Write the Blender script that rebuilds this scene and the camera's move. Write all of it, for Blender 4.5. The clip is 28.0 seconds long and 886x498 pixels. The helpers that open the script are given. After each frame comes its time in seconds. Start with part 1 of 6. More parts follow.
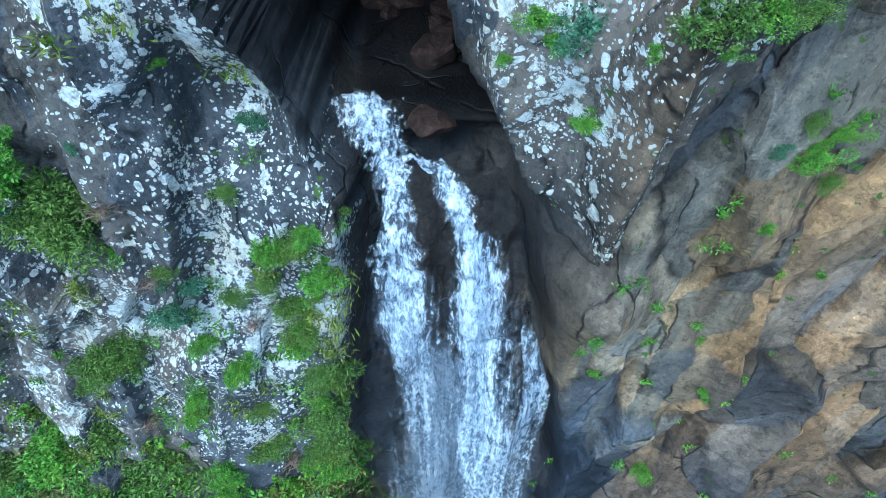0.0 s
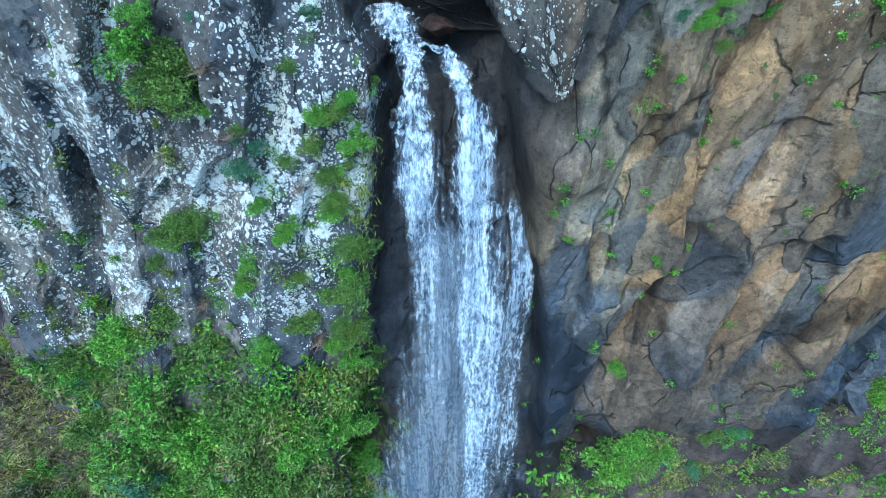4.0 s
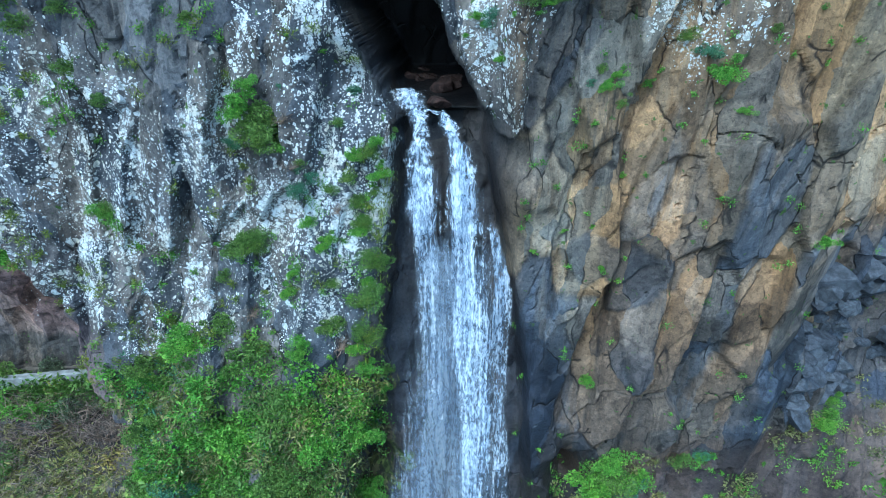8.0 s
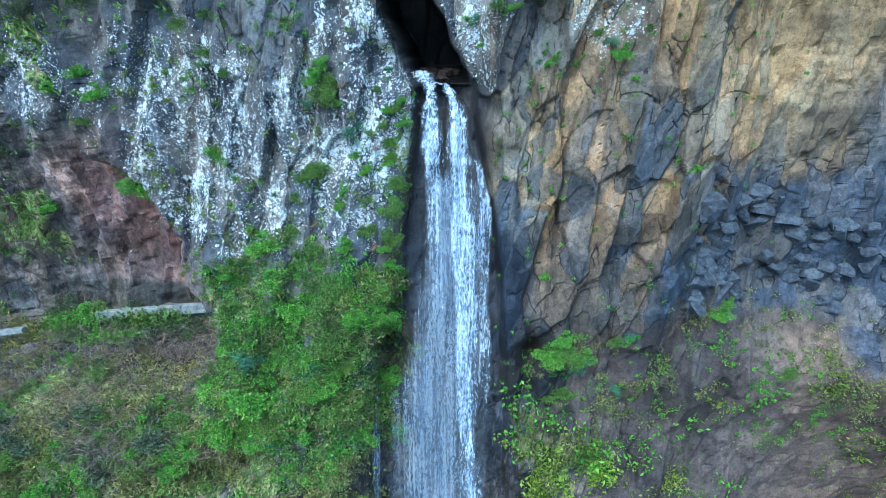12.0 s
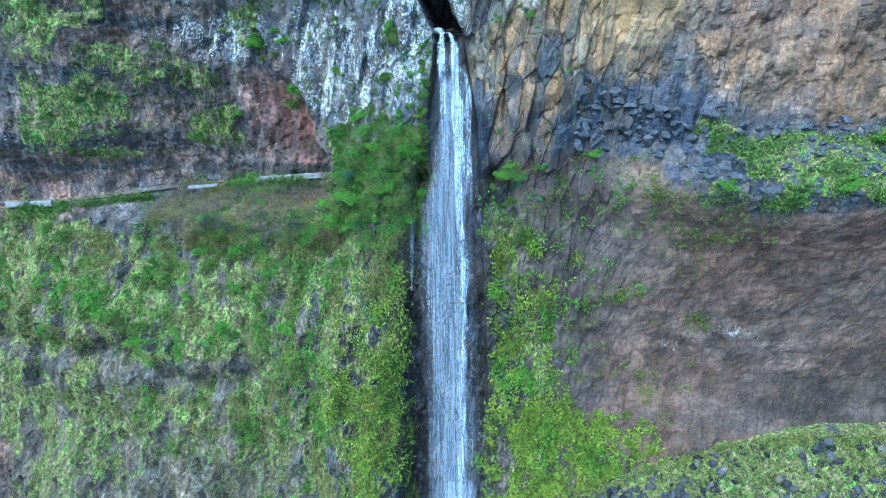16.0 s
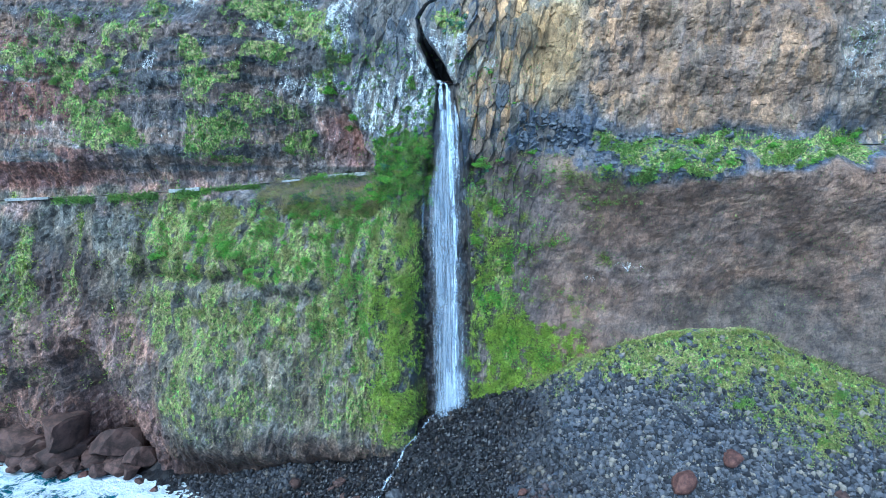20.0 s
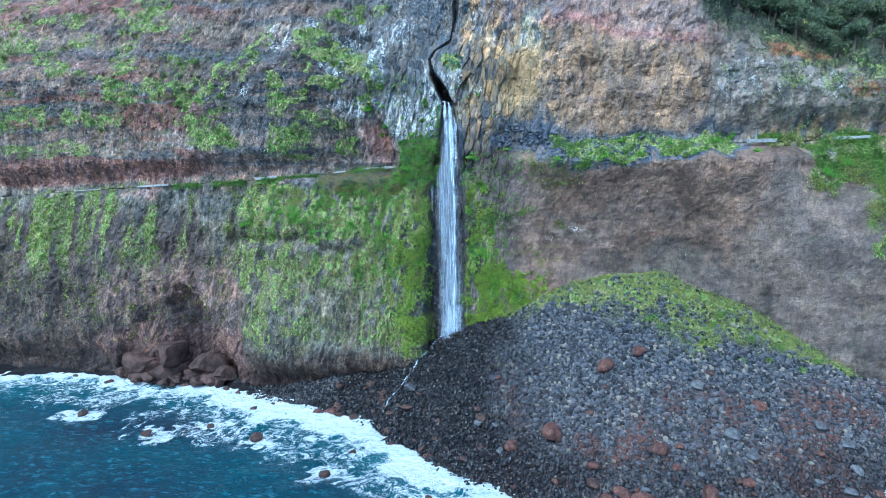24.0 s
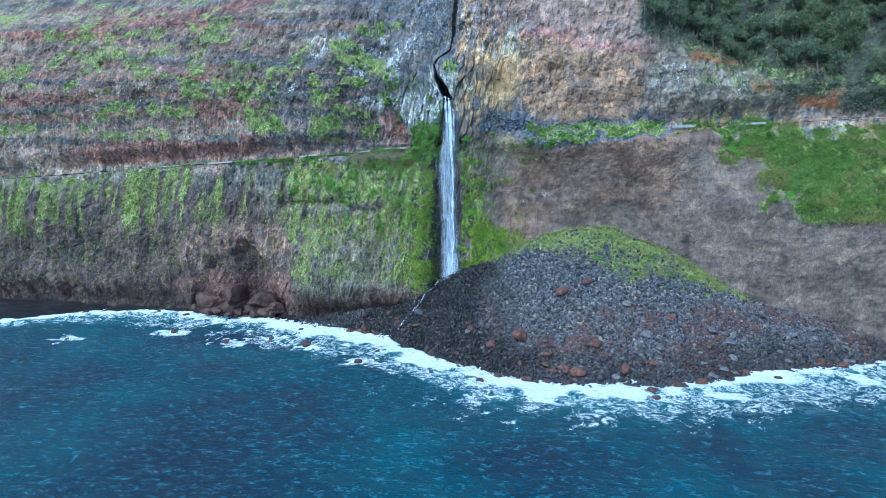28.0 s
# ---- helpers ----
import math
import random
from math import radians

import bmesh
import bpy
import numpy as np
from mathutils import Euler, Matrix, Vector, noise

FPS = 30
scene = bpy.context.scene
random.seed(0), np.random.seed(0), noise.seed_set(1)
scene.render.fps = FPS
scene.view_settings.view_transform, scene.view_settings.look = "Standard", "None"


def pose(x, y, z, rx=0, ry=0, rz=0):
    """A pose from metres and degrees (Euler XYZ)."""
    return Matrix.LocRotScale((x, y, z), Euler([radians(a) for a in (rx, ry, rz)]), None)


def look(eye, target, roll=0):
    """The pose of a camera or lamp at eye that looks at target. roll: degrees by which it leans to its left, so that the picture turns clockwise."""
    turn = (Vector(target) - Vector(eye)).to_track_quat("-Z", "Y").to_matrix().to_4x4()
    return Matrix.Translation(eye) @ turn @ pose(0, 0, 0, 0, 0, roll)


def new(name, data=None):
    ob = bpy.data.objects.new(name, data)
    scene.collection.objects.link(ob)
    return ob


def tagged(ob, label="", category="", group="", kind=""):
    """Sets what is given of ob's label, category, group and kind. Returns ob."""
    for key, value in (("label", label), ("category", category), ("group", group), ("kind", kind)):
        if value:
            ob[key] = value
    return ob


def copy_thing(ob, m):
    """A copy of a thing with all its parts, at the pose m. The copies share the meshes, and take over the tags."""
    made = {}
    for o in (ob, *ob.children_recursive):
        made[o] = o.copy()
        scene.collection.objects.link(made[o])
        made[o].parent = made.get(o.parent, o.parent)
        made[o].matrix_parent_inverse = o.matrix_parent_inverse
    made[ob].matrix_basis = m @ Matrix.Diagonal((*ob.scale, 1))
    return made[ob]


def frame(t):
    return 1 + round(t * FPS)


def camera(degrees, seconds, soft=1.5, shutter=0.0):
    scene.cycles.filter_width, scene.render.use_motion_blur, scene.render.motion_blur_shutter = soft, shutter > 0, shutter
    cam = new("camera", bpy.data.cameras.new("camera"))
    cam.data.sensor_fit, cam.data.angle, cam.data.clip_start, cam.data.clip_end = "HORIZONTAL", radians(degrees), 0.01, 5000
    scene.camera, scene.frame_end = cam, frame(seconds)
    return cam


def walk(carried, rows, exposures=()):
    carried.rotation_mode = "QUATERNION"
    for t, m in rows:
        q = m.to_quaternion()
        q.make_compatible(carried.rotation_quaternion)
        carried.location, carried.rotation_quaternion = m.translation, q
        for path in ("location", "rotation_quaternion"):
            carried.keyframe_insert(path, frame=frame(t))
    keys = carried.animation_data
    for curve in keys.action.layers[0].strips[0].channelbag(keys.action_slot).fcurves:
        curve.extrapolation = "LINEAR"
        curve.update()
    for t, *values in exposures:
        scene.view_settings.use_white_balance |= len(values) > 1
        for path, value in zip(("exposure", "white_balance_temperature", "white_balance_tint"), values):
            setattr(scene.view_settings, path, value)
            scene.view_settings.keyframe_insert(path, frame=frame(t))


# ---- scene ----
# Seconds, eye in metres, yaw to the left of +y, tilt up, lean, in degrees.
cam = camera(75.57, 28.0, soft=0.55)
PATH = [
    (0, 0.09, -9.15, 83.56, 0.47, -46.71, -0.16), (0.5, 0.13, -9.58, 83.49, 0.75, -46.74, -0.18), (1, 0.10, -10.08, 83.41, 0.69, -46.52, -0.04),
    (1.5, 0.08, -10.59, 83.35, 0.66, -46.42, 0.03), (2, 0.06, -11.17, 83.25, 0.59, -46.11, 0.11), (2.5, 0.04, -11.78, 83.14, 0.53, -45.50, 0.09),
    (3, 0.04, -12.48, 83.02, 0.55, -44.32, 0.11), (3.5, 0.03, -13.24, 82.87, 0.48, -42.65, 0.17), (5.5, 0.66, -16.39, 82.32, 2.81, -35.30, -0.79),
    (6, 0.75, -17.22, 82.19, 2.86, -33.06, -0.70), (6.5, 0.79, -18.03, 82.09, 2.82, -31.01, -0.61), (7, 0.80, -18.86, 81.97, 2.78, -28.91, -0.52),
    (7.5, 0.84, -19.63, 81.82, 2.80, -26.82, -0.46), (8, 0.86, -20.41, 81.64, 2.74, -24.62, -0.38), (8.5, 0.91, -21.12, 81.47, 2.80, -22.77, -0.33),
    (9, 0.97, -21.85, 81.34, 2.86, -21.37, -0.23), (9.5, 1.02, -22.61, 81.22, 2.90, -20.42, -0.19), (10, 1.06, -23.36, 81.11, 2.90, -20.00, -0.12),
    (10.5, 1.12, -24.40, 80.91, 2.95, -19.86, -0.07), (11, 1.22, -26.06, 80.64, 3.04, -19.87, 0.05), (11.5, 1.36, -28.29, 80.20, 3.17, -19.64, 0.04),
    (12, 1.54, -31.03, 79.71, 3.23, -19.45, 0.16), (12.5, 1.95, -34.14, 79.15, 3.74, -19.36, 0.21), (14.5, 5.79, -50.05, 75.88, 7.19, -17.76, 0.27),
    (15, 6.46, -54.16, 75.05, 7.64, -17.34, 0.28), (15.5, 7.23, -58.60, 74.21, 7.97, -16.95, 0.13), (16, 7.99, -63.11, 73.44, 8.06, -16.48, -0.05),
    (16.5, 8.77, -67.66, 72.77, 8.09, -16.15, -0.09), (17, 9.82, -72.48, 71.96, 8.29, -15.45, -0.10), (17.5, 11.11, -77.47, 71.12, 8.62, -14.78, -0.19),
    (18, 12.35, -82.51, 70.26, 8.90, -14.05, -0.20), (18.5, 13.58, -87.68, 69.41, 9.17, -13.14, -0.19), (19, 14.73, -92.87, 68.62, 9.41, -12.19, -0.25),
    (19.5, 15.84, -98.17, 67.89, 9.58, -11.20, -0.26), (20, 16.83, -103.76, 66.92, 9.70, -10.05, -0.31), (20.5, 18.06, -109.30, 65.85, 9.87, -8.84, -0.30),
    (22.5, 24.15, -131.38, 61.77, 10.94, -6.97, -0.20), (23, 25.75, -137.06, 60.78, 11.27, -6.96, -0.23), (23.5, 27.41, -142.74, 59.64, 11.53, -6.96, -0.22),
    (24, 28.95, -148.65, 58.21, 11.71, -6.83, -0.21), (24.5, 30.66, -154.59, 56.65, 11.93, -6.64, -0.18), (25, 32.45, -160.37, 55.12, 12.13, -6.45, -0.13),
    (25.5, 34.07, -166.07, 53.74, 12.28, -6.36, -0.05), (26, 35.80, -171.87, 52.51, 12.42, -6.28, -0.02), (26.5, 37.41, -177.58, 51.67, 12.56, -6.35, 0.04),
    (27, 39.03, -183.23, 51.59, 12.67, -6.62, 0.02), (27.5, 40.44, -189.01, 52.06, 12.72, -7.05, -0.06), (28, 41.58, -194.77, 52.80, 12.71, -7.54, -0.19),
]


def flown(x, y, z, yaw, tilt, lean):
    a, b = radians(yaw), radians(tilt)
    way = Vector((-math.sin(a) * math.cos(b), math.cos(a) * math.cos(b), math.sin(b)))
    return look((x, y, z), Vector((x, y, z)) + way, lean)


walk(cam, [(t, flown(*p)) for t, *p in PATH], exposures=[(0, 0.80, 4620, -8), (9, 0.84, 4600, -8), (13, 1.1, 4480, -8), (17, 1.29, 4440, -7), (21, 1.33, 4490, -7), (28, 1.26, 4550, -7)])

# ---- light: high thin cloud, the face turned away from the sun ----
world = bpy.data.worlds.new("sky")
scene.world = world
world.use_nodes = True
wn, wl = world.node_tree.nodes, world.node_tree.links
sky = wn.new("ShaderNodeTexSky")
sky.sky_type, sky.sun_disc = "NISHITA", False
sky.sun_elevation, sky.sun_rotation = radians(52), radians(200)
sky.air_density, sky.dust_density, sky.ozone_density = 1.0, 2.5, 1.0
wn["Background"].inputs[1].default_value = 0.15
wl.new(sky.outputs[0], wn["Background"].inputs[0])
sun = new("sun", bpy.data.lights.new("sun", "SUN"))
sun.data.energy, sun.data.angle, sun.data.color = 1.3, radians(35), (1.0, 0.96, 0.9)
sun.matrix_world = look((-40, -90, 190), (0, 0, 60))

# ---- arithmetic of rock: noise on arrays ----


def sm(a, b, v):
    t = np.clip((np.asarray(v, float) - a) / (b - a), 0, 1)
    return t * t * (3 - 2 * t)


def bump(v, c, w):
    return np.exp(-(((v - c) / w) ** 2))


def hash2(i, j, seed):
    n = (i.astype(np.int64) * 374761393 + j.astype(np.int64) * 668265263 + seed * 1442695041) & 0xFFFFFFFF
    n = ((n ^ (n >> 13)) * 1274126177) & 0xFFFFFFFF
    n = ((n ^ (n >> 16)) * 2246822519) & 0xFFFFFFFF
    return ((n ^ (n >> 15)) & 0xFFFFFF) / float(0x1000000)


def vnoise(x, y, seed=0):
    i, j = np.floor(x), np.floor(y)
    u, v = x - i, y - j
    u, v = u * u * u * (u * (u * 6 - 15) + 10), v * v * v * (v * (v * 6 - 15) + 10)
    a, b = hash2(i, j, seed), hash2(i + 1, j, seed)
    c, d = hash2(i, j + 1, seed), hash2(i + 1, j + 1, seed)
    return (a + (b - a) * u) * (1 - v) + (c + (d - c) * u) * v


def fbm(x, y, octaves=4, seed=0):
    """About -1 to 1."""
    s, a, total = 0.0, 1.0, 0.0
    for k in range(octaves):
        s = s + a * (vnoise(x * 2**k + 17.3 * k, y * 2**k - 9.1 * k, seed + k) * 2 - 1)
        total += a
        a *= 0.5
    return s / total * 1.7


def cells(x, y, seed=0, jitter=0.9):
    """Voronoi cells: for the own cell and its nearest neighbour the offset to the cell's point and two random numbers; and how far the edge is."""
    i, j = np.floor(x), np.floor(y)
    own = [np.full(x.shape, 9.0)] + [np.zeros(x.shape) for _ in range(4)]
    other = [np.full(x.shape, 9.0)] + [np.zeros(x.shape) for _ in range(4)]
    for a in (-1, 0, 1):
        for b in (-1, 0, 1):
            ci, cj = i + a, j + b
            dx = x - ci - 0.5 - (hash2(ci, cj, seed) - 0.5) * jitter
            dy = y - cj - 0.5 - (hash2(ci, cj, seed + 1) - 0.5) * jitter
            this = [np.hypot(dx, dy), dx, dy, hash2(ci, cj, seed + 2), hash2(ci, cj, seed + 3)]
            first = this[0] < own[0]
            second = ~first & (this[0] < other[0])
            other = [np.where(first, o, np.where(second, t, p)) for o, t, p in zip(own, this, other)]
            own = [np.where(first, t, o) for o, t in zip(own, this)]
    return own[1:], other[1:], other[0] - own[0]


def plates(own, other, edge, tilt, bevel, joint):
    """Height of tilted plates that meet along bevelled edges, with a joint between them. About -1 to 1."""
    def lie(c):
        return (c[2] - 0.5) * 1.6 + tilt * (c[0] * np.cos(c[3] * 6.283) + c[1] * np.sin(c[3] * 6.283))
    h = lie(own)
    return h + (lie(other) - h) * 0.5 * np.clip(1 - edge / bevel, 0, 1) + joint * sm(bevel * 0.8, 0.0, edge)


def blocks(x, z, sx, sz, seed, tilt=0.8, bevel=0.12):
    """Broken rock in cells of that size."""
    wx, wz = x + 0.12 * sx * fbm(x / sx, z / sz, 2, seed + 50), z + 0.12 * sz * fbm(x / sx + 5, z / sz, 2, seed + 60)
    return plates(*cells(wx / sx, wz / sz, seed), tilt, bevel, 0.15)


# ---- the plan in numbers: the coast, the face, the fan of stones ----


def road_z(x):
    left = np.interp(x, [-400, -188, -100, -76, -52, -38, -24, -17], [39, 51, 56.2, 57.4, 58.8, 60.0, 61.3, 61.8])
    right = 67.2 + 0.035 * (x - 76)
    return np.where(x < 20, left, right)


def on_road(x):
    return np.maximum(sm(-13.5, -16.5, x), sm(64, 70, x))


def tuff_top(x):
    """Height at which the smooth tuff below gives way to rubble."""
    return np.interp(x, [5, 10, 14, 20, 26, 32, 80], [63.5, 65, 66.2, 66, 64, 62, 62])


def slot_x(z):
    return np.interp(z, [70, 78, 80, 82, 85, 89, 91.5, 94.5, 104, 130], [0.3, -0.1, -1.1, -2.0, -3.9, -4.9, -3.6, 0.3, 1.0, 2.5])


def shore_y(x):
    """Where the land meets the sea."""
    y = np.interp(x, [-400, -165, -147, -127, -105, -82, -66, -56, -45, -35, -14, 6, 21, 40, 58, 78, 95, 118, 135, 400],
                  [-70, -40, -20, -7, -7, -7, -7, -10, -13, -16, -25, -41, -50, -52, -51, -42, -31, -22, -14, 10])
    return y + 1.2 * fbm(x / 9.0, x * 0 + 3.1, 3, 4)


def foot_z(x):
    """Height of the stones against the face."""
    return np.interp(x, [-400, -60, -45, -25, -10, 0, 5, 10, 15, 19, 24, 33, 41, 50, 54, 60, 70, 81, 96, 110, 125, 140, 150, 400],
                     [1.0, 1.2, 2.0, 6, 12.5, 16.5, 19.5, 21, 22.3, 24, 27, 31, 32.8, 34, 33.6, 31, 28, 22.8, 17, 13.5, 9, 4, 2, 2])


def ground_z(x, y):
    top, edge = foot_z(x), shore_y(x)
    s = (y - edge) / np.maximum(-3.5 - edge, 1.0)
    power = np.interp(x, [-30, 0, 15, 30, 50, 80, 100], [1.2, 1.3, 1.4, 1.6, 1.75, 1.25, 1.05])
    up = top * np.clip(s, 0, 1.02) ** power
    rough = 0.5 * fbm(x / 6, y / 6, 3, 21) * sm(0, 4, y - edge)
    return np.where(s > 0, up, 0.16 * (y - edge)) + rough


def face_y(x, z):
    """The smooth form of the cliff: y of its surface at x and height z."""
    left = sm(-2.0, -8.0, x)
    right = sm(1.6, 2.6, x)
    y = -2.6 + 0 * x
    # lower green wall swells out on the left
    y -= 6.6 * sm(-1.5, -9.0, x) * sm(62, 43, z) * (1 - 0.75 * sm(-40, -60, x)) * sm(-2, 14, z)
    y -= 4.5 * sm(-62, -95, x) * sm(58, 30, z)
    # its foot stands out beside the sea cave
    y -= 4.3 * sm(-25, -50, x) * sm(-104, -84, x) * sm(36, 22, z)
    # buttress of bushes beside the fall
    y -= 2.3 * bump(x, -6.8, 5.4) * bump(z, 63, 6.5)
    # recess round the red tuff, beside the buttress
    side = x + 0.6 * np.clip(z - 65, 0, 14) + 0.9 * fbm(x / 4, z / 2.5, 3, 33)
    y += sm(-12.6, -15.3, side) * sm(-50, -30, x) * sm(57.4, 60.4, z) * (5.4 * sm(112, 88, z) + 2.3 * sm(76, 68, z))
    # upper left
    y += 0.9 * sm(-7, -15, x) * sm(66, 72, z)
    # right: stepped back alcove behind the blocks
    y += 3.6 * sm(11, 18, x) * sm(62, 68, z) * (1 - 0.2 * sm(30, 60, x))
    y -= 0.7 * right * sm(60, 68, z) * sm(14, 9, x)
    y += 1.6 * sm(6, 16, x) * sm(64, 56, z) * sm(70, 50, x)
    y += 3.0 * bump(z, 40, 9) * sm(8, 25, x) * sm(80, 60, x)
    # ledge of grass to the right
    y -= 1.8 * sm(22, 28, x) * sm(80, 70, x) * sm(69.5, 64.5, z) * sm(50, 64, z)
    # green slope far right
    y += sm(76, 96, x) * (sm(40, 68, z) * 13 - 5.5)
    y += 4.5 * sm(60, 69, x) * sm(63, 67, z) * sm(94, 80, x)
    # the face leans back above
    y += np.where(x < 0, 0.42, 0.30) * np.maximum(z - 84, 0) * (0.25 + 0.75 * sm(84, 96, z))
    y += 0.5 * np.maximum(z - 112, 0)
    y += 0.5 * sm(66, 90, x) * np.maximum(z - 80, 0)
    # lichen knob beside the ravine
    y -= 4.0 * bump(x, -11, 6) * bump(z, 97, 6)
    # road notch
    rz = road_z(x)
    on = on_road(x)
    y += on * (np.where(x < 0, 3.0 - 1.7 * sm(-42, -30, x), 2.0) * sm(-0.2, 0.2, z - rz) * sm(rz + 9, rz + 2.0, z))
    # gully of the fall
    half_l = np.interp(z, [0, 30, 60, 70, 77], [5.0, 4.6, 4.0, 1.9, 0.8])
    half_r = np.interp(z, [0, 30, 60, 70, 77], [5.0, 4.6, 3.4, 2.6, 1.2])
    inside = sm(-half_l - 0.9, -half_l, x) * sm(half_r + 0.5, half_r, x) * sm(78.4, 77.8, z)
    floor_y = -0.9 - 1.0 * sm(77.5, 70, z) + 1.2 * sm(60, 20, z)
    y = y * (1 - inside) + floor_y * inside
    # ravine above the lip
    w = np.interp(z, [77, 79, 81, 83, 86, 88, 91, 94.5, 104, 130], [1.0, 1.25, 1.4, 0.8, 0.36, 0.25, 0.18, 0.5, 0.6, 0.8]) * (1 + 0.25 * fbm(z / 1.5, x * 0, 3, 37))
    d = np.abs(x - slot_x(z))
    y += sm(w + 0.22, w - 0.08, d) * sm(77.9, 78.7, z) * np.interp(z, [77, 83, 88, 94, 104], [8.0, 6.0, 2.0, 1.6, 3.0])
    # the wall across the lip stands out, with its lower edge falling away to a corner
    brow = np.interp(x, [0.2, 0.66, 1.2, 1.75, 2.25, 2.45, 2.55, 2.85, 3.25, 4.0, 6.0], [81.5, 79.7, 78.4, 77.45, 77.5, 77.9, 79.2, 80.3, 81.2, 82.3, 84.5])
    y -= 0.8 * sm(-0.10, 0.10, z - brow + 0.12 * fbm(x / 0.8, z / 0.8, 3, 39)) * sm(0.1, 0.5, x) * sm(90, 83, z) * sm(8, 5, x)
    # shoulder stone that the fall leaves by, and the overhanging corner across it
    y -= 0.7 * bump(x, 2.6, 0.7) * bump(z, 75.8, 0.9)
    y -= 0.55 * bump(x, -1.5, 0.6) * bump(z, 77.3, 0.8)
    y += 0.9 * bump(x, -2.9, 1.1) * bump(z, 79.0, 1.0)
    # undercut and caves at the sea
    y += 2.5 * sm(-98, -104, x) * sm(12 + 3 * fbm(x / 8, 0 * x, 2, 77), 3, z)
    arch = np.interp(x, [-102, -96, -88, -80, -77, -72, -67, -63, -61, -59.5], [-3, 14, 22, 27, 29, 27.5, 22, 15, 6, -3]) + 1.2 * fbm(x / 5, z / 5, 3, 78)
    y += 6.5 * sm(0.6, -4.0, z - arch + 1.6 * fbm(x / 3.5, z / 6, 4, 79)) * (0.35 + 0.65 * sm(-84, -74, x)) + 3.0 * sm(-66, -72, x) * sm(-100, -90, x) * sm(34, 24, z)
    y += 2.2 * bump(x, -30, 26) * sm(9, 2, z)
    y += 2.6 * bump(x, -61.5, 1.5) * bump(z, 42, 5)
    # overhung dark band in the green wall
    y += 1.3 * bump(z, 41.5 + 1.5 * fbm(x / 14, 0 * x, 2, 31), 1.3) * sm(-66, -58, x) * sm(-18, -26, x)
    # holes under the bushes
    y += 2.4 * bump(x, -3.6, 0.9) * bump(z, 63.2, 0.7) + 1.8 * bump(x, 4.9, 0.5) * bump(z, 63.6, 0.9)
    return y


def plate_cells(x, z):
    """The leaning plates of the block cliff: their cells."""
    a, b = x - 0.10 * z, z
    wx, wz = a + 0.07 * fbm(a / 1.5, b / 3, 3, 53), b + 0.2 * fbm(a / 1.5 + 5, b / 3, 3, 63)
    return cells(wx / 1.5, wz / 4.6, 3)


def cliff_y(x, z):
    """The face with its broken surface."""
    y = face_y(x, z)
    near = sm(26, 12, np.abs(x - 1)) * sm(50, 62, z) * sm(96, 88, z)
    gully = sm(4.5, 2.5, np.abs(x - 0.4)) * sm(78, 76, z)
    ravine = sm(3.0, 2.0, np.abs(x - slot_x(z))) * sm(77, 78, z)
    amp = 1.0 - 0.6 * np.maximum(gully, ravine)
    tuff = sm(12, 20, x) * sm(160, 140, x) * sm(0, -3, z - tuff_top(x)) * sm(30, 36, z + 0.6 * np.maximum(x - 60, 0))
    blk = sm(2.2, 3.5, x) * sm(16, 12, x) * sm(58, 62, z) * sm(88, 84, z)
    far = 1 - near
    y = y + 1.3 * fbm(x / 17, z / 21, 4, 1) * (1 - 0.7 * near) * (1 - 0.4 * tuff)
    # leaning plates with open joints
    plate = plates(*plate_cells(x, z), 1.0, 0.14, 0.2)
    y = y + amp * (1 - 0.8 * tuff) * (0.60 - 0.33 * far) * plate
    y = y + amp * (1 - 0.85 * tuff) * (0.20 - 0.06 * far) * blocks(x - 0.15 * z, z, 0.95, 1.9, 9, 1.0, 0.14)
    # upright columns away from the fall
    some = sm(-0.5, 0.5, fbm(x / 14, z / 18, 3, 19))
    y = y + far * (1 - 0.8 * tuff) * (0.10 + 0.32 * some) * (1 - 0.6 * np.maximum(sm(-50, -60, x) * sm(58, 54, z), sm(-60, -95, x))) * (0.8 * blocks(x + 0.05 * z, z, 1.7, 9.0, 15, 1.1, 0.12) + 0.4 * fbm(x / 1.6, z / 12, 3, 17))
    y = y + sm(70, 80, z) * far * 0.9 * fbm(x / 7, z / 5, 4, 27)
    y = y + far * (1 - 0.85 * tuff) * 0.15 * blocks(x, z, 0.9, 1.6, 43, 1.2, 0.14)
    # long cracks across the plates
    cut = np.abs(fbm(x / 5 + 0.2 * z / 5, z / 9, 3, 29))
    y = y + amp * 0.15 * sm(0.014, 0.0, cut) * sm(50, 60, z)
    # ribs of the green wall
    ribs = sm(-7, -12, x) * sm(60, 55, z) * sm(14, 24, z)
    y = y + ribs * (0.7 * fbm(x / 2.4, z / 19, 3, 41) + 0.25 * fbm(x / 0.9, z / 2.2, 3, 42))
    rough = 0.05 * fbm(x / 0.5, z / 0.6, 3, 23) + 0.07 * fbm(x / 1.3, z / 1.6, 3, 5)
    return y + amp * (1 - 0.75 * blk) * rough + tuff * (0.14 * fbm(x / 1.1, z / 1.6, 4, 55) + 0.15 * fbm(x / 12, z / 3.4, 4, 56) + 0.10 * blocks(x, z, 2.2, 2.4, 57, 1.0, 0.14))


# ---- mesh helpers ----


